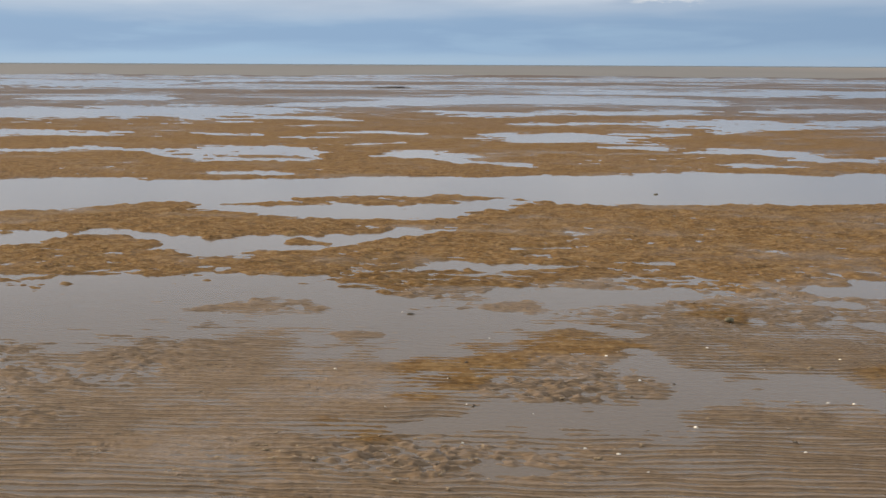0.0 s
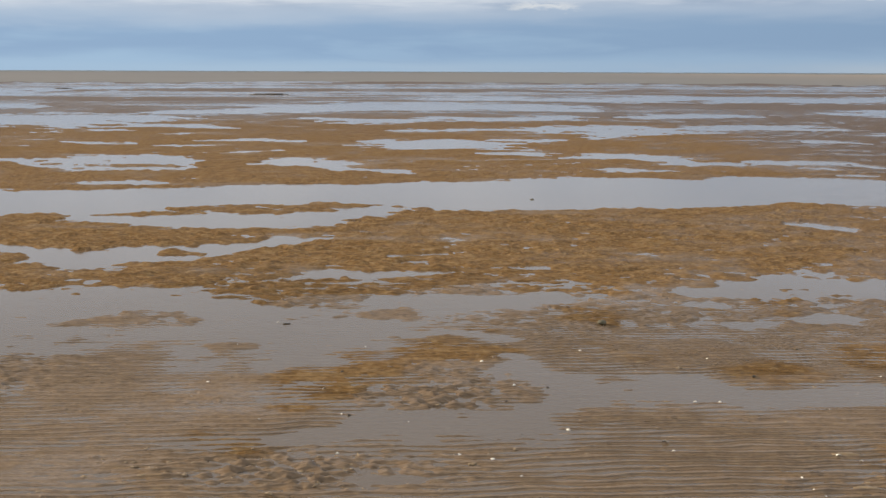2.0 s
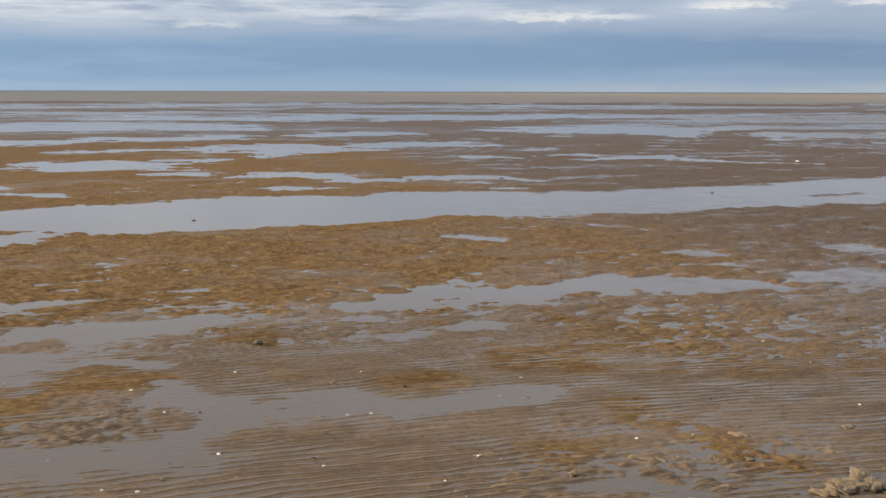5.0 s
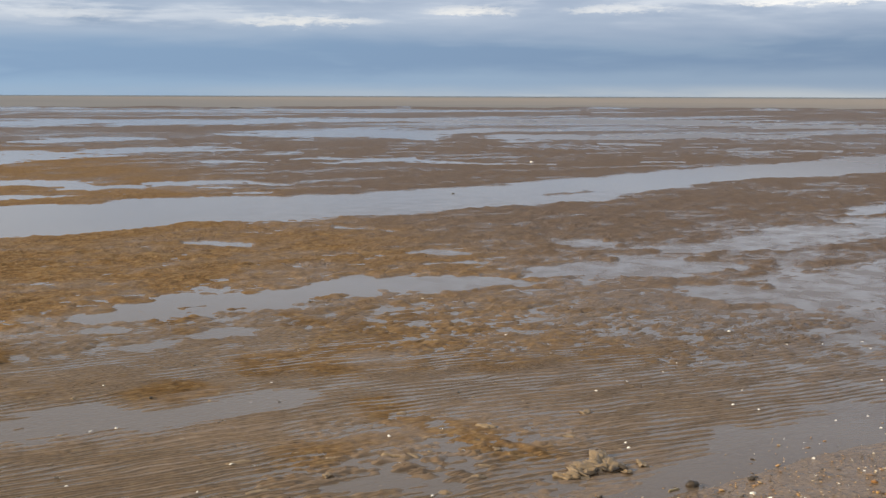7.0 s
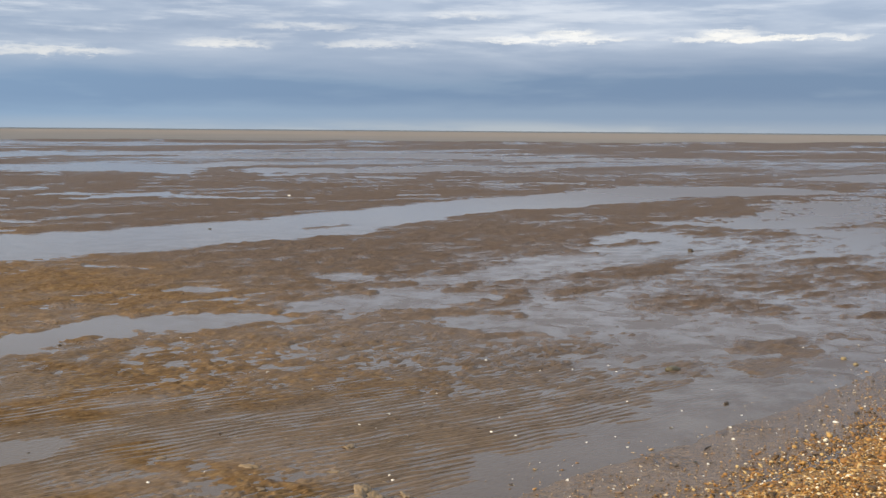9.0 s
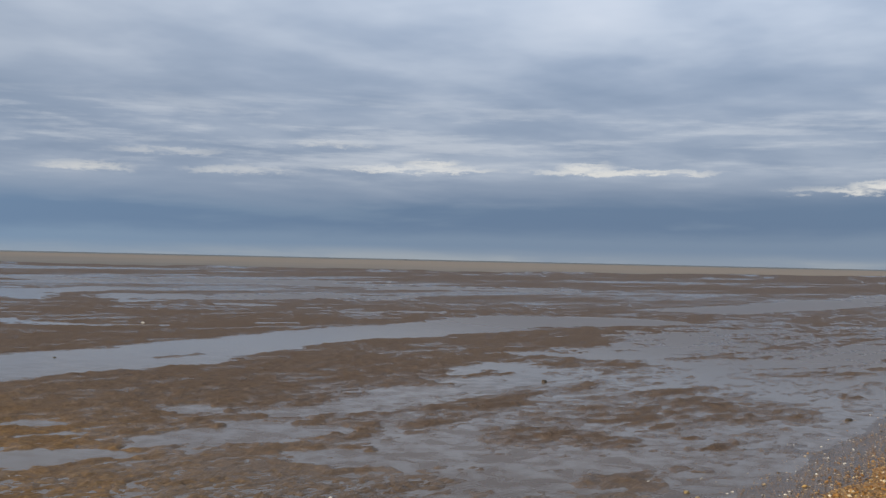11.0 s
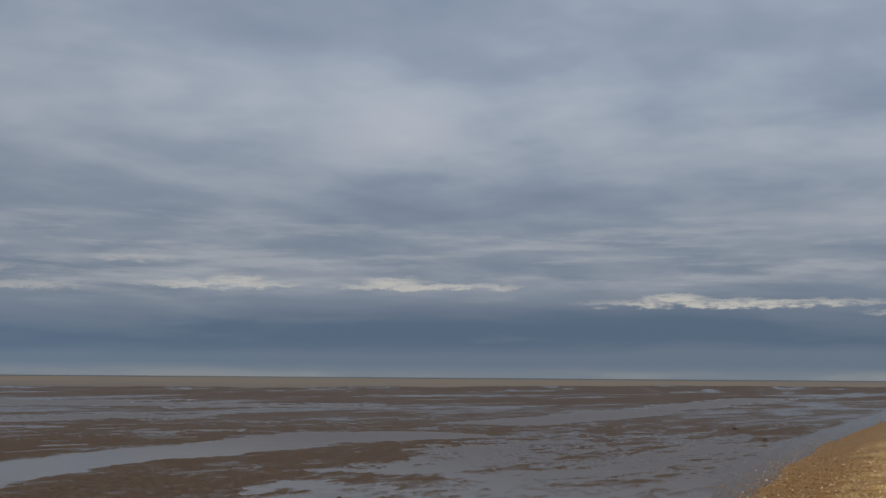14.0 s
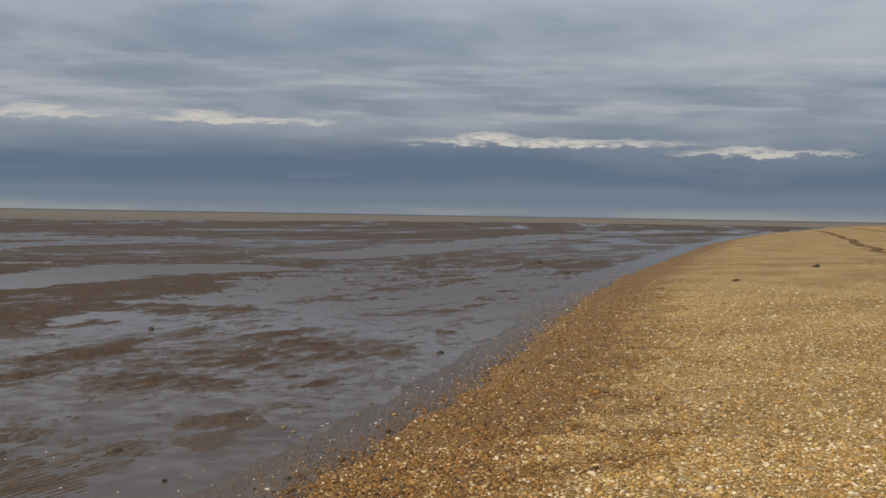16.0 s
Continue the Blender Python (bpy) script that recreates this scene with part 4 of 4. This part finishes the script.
rng = random.Random(5)
shells = [shell_mesh(i, w) for i, w in enumerate((1.0, 0.8, 1.2, 0.65))]
SHELL_SPOTS = ((-0.46, 8.1), (1.06, 7.95), (0.72, 6.15), (1.7, 6.65), (0.1, 5.75), (1.35, 8.7), (5.42, 9.53), (4.4, 6.44), (2.04, 5.66), (5.2, 5.2),
               (5.0, 6.0), (4.66, 5.9), (6.8, 6.85), (2.3, 6.5), (2.9, 7.2), (1.9, 7.7), (0.5, 7.0), (16.2, 5.9), (1.2, 5.9), (3.0, 5.7),
               (19.4, 27.5), (4.8, 4.2), (4.5, 4.35), (5.6, 4.4), (6.2, 4.5))
WHITE = ("bleached white cockle shell lying on wet sand", "small cream white shell half sunk in silty water", "chalky white shell fragment beside the shingle")
spots = [(x, y, 0.029 if y < 15 else 0.12) for x, y in SHELL_SPOTS]
for i in range(52):
    x = rng.uniform(-1.5, 7.5)
    spots.append((x, float(shore_y(x)) + 0.9 + abs(rng.gauss(0, 1.6)) + max(0, 2.0 - x) * 0.5, rng.uniform(0.014, 0.030)))
for i in range(45):
    x = rng.uniform(4.0, 13.0)
    spots.append((x, float(shore_y(x)) + rng.gauss(0.25, 0.35), rng.uniform(0.016, 0.040)))
for i, (x, y, size) in enumerate(spots):
    ob = tagged(new("shell", shells[i % 4]), WHITE[2] if y - shore_y(x) < 0.7 else WHITE[0] if level(x, y) > 0 else WHITE[1], "shell", "shells on the flat")
    set_down(ob, x, y, 0.003, rng.uniform(0, 6.28), rng.uniform(-0.3, 0.3), size)

# stones lying on the mud
for x, y, size, mat, label in (
        (7.75, 5.61, (0.078, 0.050, 0.026), STONE, "flat olive brown stone lying in a shallow pool"),
        (9.27, 4.90, (0.034, 0.026, 0.018), PALE_STONE, "yellowish stone at the edge of the shingle"),
        (15.86, 11.11, (0.05, 0.045, 0.045), DARK, "small dark stone standing on the mud"),
        (7.06, 4.64, (0.030, 0.018, 0.012), DARK, "dark pebble lying in silty water"),
        (9.12, 4.71, (0.026, 0.020, 0.014), PALE_STONE, "pale yellow stone at the water's edge"),
        (15.24, 5.73, (0.075, 0.045, 0.025), DARK, "dark flat stone at the water's edge"),
        (46.45, 13.68, (0.17, 0.11, 0.09), DARK, "dark stone standing out of the wet mud"),
        (38.44, 10.27, (0.14, 0.10, 0.08), DARK, "dark stone lying near the shore"),
        (3.92, 4.20, (0.034, 0.026, 0.024), DARK, "small black stone beside a razor shell"),
        (4.25, 4.12, (0.024, 0.018, 0.012), DARK, "small dark stone on wet silt"),
        (1.35, 8.75, (0.035, 0.025, 0.022), STONE, "small brown stone on rippled sand"),
        (-1.10, 8.85, (0.03, 0.016, 0.008), DARK, "dark scrap of weed lying in a pool"),
        (1.78, 17.6, (0.034, 0.022, 0.014), STONE, "dark stone in the shallow channel"),
        (11.9, 19.6, (0.036, 0.025, 0.015), STONE, "dark stone at the edge of the channel")):
    ob = tagged(new("stone", lump_mesh("stone", mat, size, int(x * 100), 3, 0.2)), label, "stone")
    set_down(ob, x, y, -0.006, rng.uniform(-0.4, 0.4))
for i in range(34):
    x = rng.uniform(-3.5, 7.0)
    y = rng.uniform(6.0, 13.0)
    if y - shore_y(x) < 1.2:
        continue
    r = rng.uniform(0.007, 0.015)
    ob = tagged(new("stone", lump_mesh("stone", DARK, (r * 1.4, r, r * 0.8), 300 + i, 2, 0.25)), "small dark stone on rippled wet sand", "stone", "small stones on the flat")
    set_down(ob, x, y, 0.002, rng.uniform(0, 3))

# tufts of dry weed on the shingle
for x, y, size in ((29.98, 3.49, 0.10), (40.19, 2.18, 0.125)):
    ob = tagged(new("seaweed_clump", lump_mesh("seaweed_clump", DARK, (size, size * 0.7, size * 0.6), int(x), 4, 0.9)), "dark dried seaweed clump lying on golden shingle", "seaweed")
    set_down(ob, x, y, 0.01)

# mud lumps and a torn-up heap close to the shore
clods = [lump_mesh("mud_clod", MUD, (0.07, 0.045, 0.020), 40 + i, 3, 0.6) for i in range(5)]
CLOD_SPOTS = ((2.4, 5.25), (2.55, 5.5), (2.95, 5.35), (3.2, 5.0), (3.05, 4.85), (3.4, 5.2), (3.9, 5.2), (2.1, 5.7), (3.6, 5.6), (2.8, 4.75), (4.3, 5.55), (3.3, 6.1), (2.0, 5.2), (4.0, 4.85))
for i, (x, y) in enumerate(CLOD_SPOTS):
    ob = tagged(new("mud_clod", clods[i % 5]), "rounded brown mud clod on rippled sand", "mud clod", "mud clods")
    set_down(ob, x, y, 0.006, rng.uniform(0, 3), 0, rng.uniform(0.45, 0.95))
for i in range(230):
    x, y = (rng.gauss(-0.2, 0.55), rng.gauss(5.58, 0.22)) if i < 130 else (rng.uniform(0.5, 5.5), rng.uniform(5.2, 8.5))
    if y - shore_y(x) < 0.9:
        continue
    ob = tagged(new("mud_clod", clods[i % 5]), "small crumbled mud clod on wet sand", "mud clod", "mud clods")
    set_down(ob, x - 0.5, y, 0.004, rng.uniform(0, 3), 0, rng.uniform(0.12, 0.36))
heap = tagged(new("mud_heap", None), "torn-up heap of tan mud with dark weed in it", "mud heap")
heap.location = (3.68, 4.63, level(3.68, 4.63))
for i in range(13):
    r = rng.uniform(0.016, 0.036)
    piece = part("mud_lump", lump_mesh("mud_lump", MUD, (r * 2.2, r * 1.4, r * 0.55), 70 + i, 4, 0.95), heap)
    piece.location = (rng.gauss(0, 0.12), rng.gauss(0, 0.06), 0.0)
    piece.rotation_euler = (rng.uniform(-0.3, 0.3), rng.uniform(-0.3, 0.3), rng.uniform(0, 3))
for i in range(5):
    piece = part("weed_scrap", lump_mesh("weed_scrap", DARK, (0.035, 0.012, 0.012), 90 + i, 2, 0.6), heap, "dark scrap of weed")
    piece.location = (-0.10 + 0.05 * i, -0.05 + rng.uniform(-0.03, 0.03), 0.012)
    piece.rotation_euler = (0, 0, rng.uniform(0, 3))


def stick(name, length, thick, mat, seed, bend=0.12):
    wild = random.Random(seed)
    bm = bmesh.new()
    rings = []
    for i in range(9):
        k = i / 8
        r = thick * (1 - 0.45 * k) * (0.35 if i in (0, 8) else 1) * wild.uniform(0.85, 1.15)
        cx, cy = (k - 0.5) * length, math.sin(k * 4) * length * bend * 0.4
        rings.append([bm.verts.new((cx, cy + math.cos(a) * r, r * 0.8 + math.sin(a) * r)) for a in [j * math.pi / 3 for j in range(6)]])
    for a, b in zip(rings, rings[1:]):
        for j in range(6):
            bm.faces.new((a[j], b[j], b[(j + 1) % 6], a[(j + 1) % 6]))
    bm.faces.new(rings[0])
    bm.faces.new(rings[-1][::-1])
    return mesh_of(name, bm, mat)


set_down(tagged(new("driftwood_twig", stick("driftwood_twig", 0.13, 0.006, DRIFTWOOD, 3)), "short dark twig lying among shore pebbles", "twig"), 5.95, 4.05, 0.001, 0.3)
set_down(tagged(new("razor_shell", stick("razor_shell", 0.085, 0.008, PALE_STONE, 4, 0.03)), "long yellowish razor shell lying on wet silt", "shell"), 3.80, 4.20, 0.001, 0.1)
set_down(tagged(new("razor_shell", stick("razor_shell", 0.15, 0.014, MUD, 6, 0.04)), "pale tan razor shell half sunk in rippled sand", "shell"), 2.86, 5.38, 0.006, -0.7)

# far beds of dark weed out on the flat
for x, y, w, h in ((-11.25, 94.8, 1.5, 0.12), (-36.0, 123.0, 0.9, 0.12), (62.0, 165.0, 0.9, 0.16)):
    ob = tagged(new("mussel_bed", lump_mesh("mussel_bed", DARK, (w, w * 0.7, h), int(y), 4, 0.5)), "low dark mussel bed rising from the wet flat", "mussel bed")
    set_down(ob, x, y, 0.02)

# strand lines of dried weed along the top of the shingle
def strand_line(nodes, seed):
    wild = random.Random(seed)
    bm = bmesh.new()
    for (ax, ay), (bx, by) in zip(nodes, nodes[1:]):
        n = int(math.hypot(bx - ax, by - ay) * 4)
        for k in range(n):
            u = (k + wild.random()) / n
            x, y = ax + (bx - ax) * u + wild.gauss(0, 0.15), ay + (by - ay) * u + wild.gauss(0, 0.10) + 0.25 * math.sin(u * 9 + ax)
            s = np.array([float(shore_y(x)) - y])
            z = float(shingle_height(np.array([x]), s)[0])
            r = wild.uniform(0.07, 0.20)
            bmesh.ops.create_icosphere(bm, subdivisions=1, radius=r, matrix=pose(x, y, z, 0, 0, wild.uniform(0, 360)) @ Matrix.Diagonal((1.6, 0.7, 0.40, 1)))
    ob = new("strand_line", mesh_of("strand_line", bm, STRAND))
    return tagged(ob, "brown line of dried weed along the shingle crest", "seaweed", kind="stuff")


strand_line(((56.0, 0.0), (75.0, 1.6), (110.0, 4.2), (150.0, 7.6), (188.0, 10.9)), 8)
strand_line(((120.0, -2.0), (171.0, 1.0), (240.0, 6.5), (316.0, 12.9)), 9)


# ---- pebbles ----
def ball(steps):
    bm = bmesh.new()
    if steps:
        bmesh.ops.create_icosphere(bm, subdivisions=1, radius=1.0)
    else:
        for co in ((1, 0, 0), (-1, 0, 0), (0, 1, 0), (0, -1, 0), (0, 0, 1), (0, 0, -1)):
            bm.verts.new(co)
        bmesh.ops.convex_hull(bm, input=bm.verts[:])
    bm.verts.ensure_lookup_table()
    bm.faces.ensure_lookup_table()
    co = np.array([v.co[:] for v in bm.verts])
    tri = np.array([[v.index for v in f.verts] for f in bm.faces])
    bm.free()
    return co, tri


draw = np.random.default_rng(12)


def scatter(count, x0, x1, s0, s1, thin):
    """Places on the shingle, kept with the chance thin(x, s)."""
    x, s = draw.uniform(x0, x1, count), draw.uniform(s0, s1, count)
    keep = draw.random(count) < thin(x, s)
    return x[keep], s[keep]


def in_reach(x, s):
    """The stretch of beach that lies up the shore from the standing place."""
    y = shore_y(x) - s
    return (y > -0.02 * x - 0.4) & (y < 1.02 * x)


def pebble_field(x, s, middle, spread, steps, flat=1.0):
    co, tri = ball(steps)
    n = len(x)
    y = shore_y(x) - s
    z = np.maximum(np.where(s > 0.25, shingle_height(x, s), 0.0), 0.0)
    foot = np.nonzero(s < 0.9)[0]
    z[foot] = np.maximum(z[foot], flat_height(x[foot], y[foot]))
    r = middle * np.exp(draw.normal(0, spread, n))
    a = draw.uniform(0, 2 * np.pi, n)
    size = np.stack([r * draw.uniform(0.9, 1.5, n), r * draw.uniform(0.7, 1.0, n), r * draw.uniform(0.45, 0.75, n) * flat], 1)
    p = co[None] * size[:, None] * (1 + draw.uniform(-0.18, 0.18, (n, len(co), 1)))
    tip = draw.normal(0, 0.25, n)[:, None]
    p[:, :, 2] += tip * p[:, :, 0]
    px = p[:, :, 0] * np.cos(a)[:, None] - p[:, :, 1] * np.sin(a)[:, None] + x[:, None]
    py = p[:, :, 0] * np.sin(a)[:, None] + p[:, :, 1] * np.cos(a)[:, None] + y[:, None]
    pz = p[:, :, 2] + (z + size[:, 2] * draw.uniform(0.15, 0.6, n))[:, None]
    faces = (tri[None] + (np.arange(n) * len(co))[:, None, None]).reshape(-1, 3)
    return np.stack([px, py, pz], -1).reshape(-1, 3), faces


def pebble_stuff(name, x, s, middle, spread, steps, label, mat=PEBBLE, flat=1.0):
    v, f = pebble_field(x, s, middle, spread, steps, flat)
    return tagged(new(name, shaped(name, v, f, mat)), label, "pebbles", kind="stuff")


x, s = scatter(50000, 4.6, 8.6, 0.0, 5.0, lambda x, s: in_reach(x, s) * soft_step(0.10, 0.8, s))
pebble_stuff("pebbles", x, s, 0.0066, 0.45, 1, "golden brown and cream flint pebbles packed into a beach")
x, s = scatter(150000, 8.6, 34.0, 0.0, 8.0, lambda x, s: in_reach(x, s) * soft_step(0.10, 0.8, s) * np.clip(9.0 / x, 0, 1) * soft_step(34, 18, x))
pebble_stuff("pebbles", x, s, 0.0096, 0.42, 0, "golden brown and cream flint pebbles further up the shore")
x, s = scatter(42000, 2.5, 48.0, -0.70, 0.8, lambda x, s: soft_step(48, 16, x) * soft_step(-0.62, 0.65, s + 0.40 * layers(x / 0.8, s / 0.3, 141, 3)))
pebble_stuff("scattered_pebbles", x, s, 0.0056, 0.50, 0, "scattered pebbles and shell grit on wet mud", GRIT, 0.55)

# larger single pebbles, the nearest stretch of the bank
lone = [lump_mesh("pebble", LONE_PEBBLE, (0.013 * a, 0.010, 0.007 * b), 200 + i, 1, 0.3) for i, (a, b) in enumerate(((1, 1), (1.3, 0.8), (0.9, 1.2), (1.1, 0.9), (1.5, 0.8), (0.8, 1)))]
x, s = scatter(1500, 4.8, 10.0, 0.4, 4.5, lambda x, s: in_reach(x, s) * 1.0)
for i, (px, ps) in enumerate(zip(x[:290], s[:290])):
    ob = part("pebble", lone[i % 6], bank)
    z = float(shingle_height(np.array([px]), np.array([ps]))[0]) if ps > 0.25 else 0.0
    size = rng.uniform(0.6, 1.15)
    ob.matrix_world = Matrix.LocRotScale((px, float(shore_y(px)) - ps, max(z, 0.0) + 0.008), Euler((rng.uniform(-0.3, 0.3), 0, rng.uniform(0, 6.28))), (size, size, size))
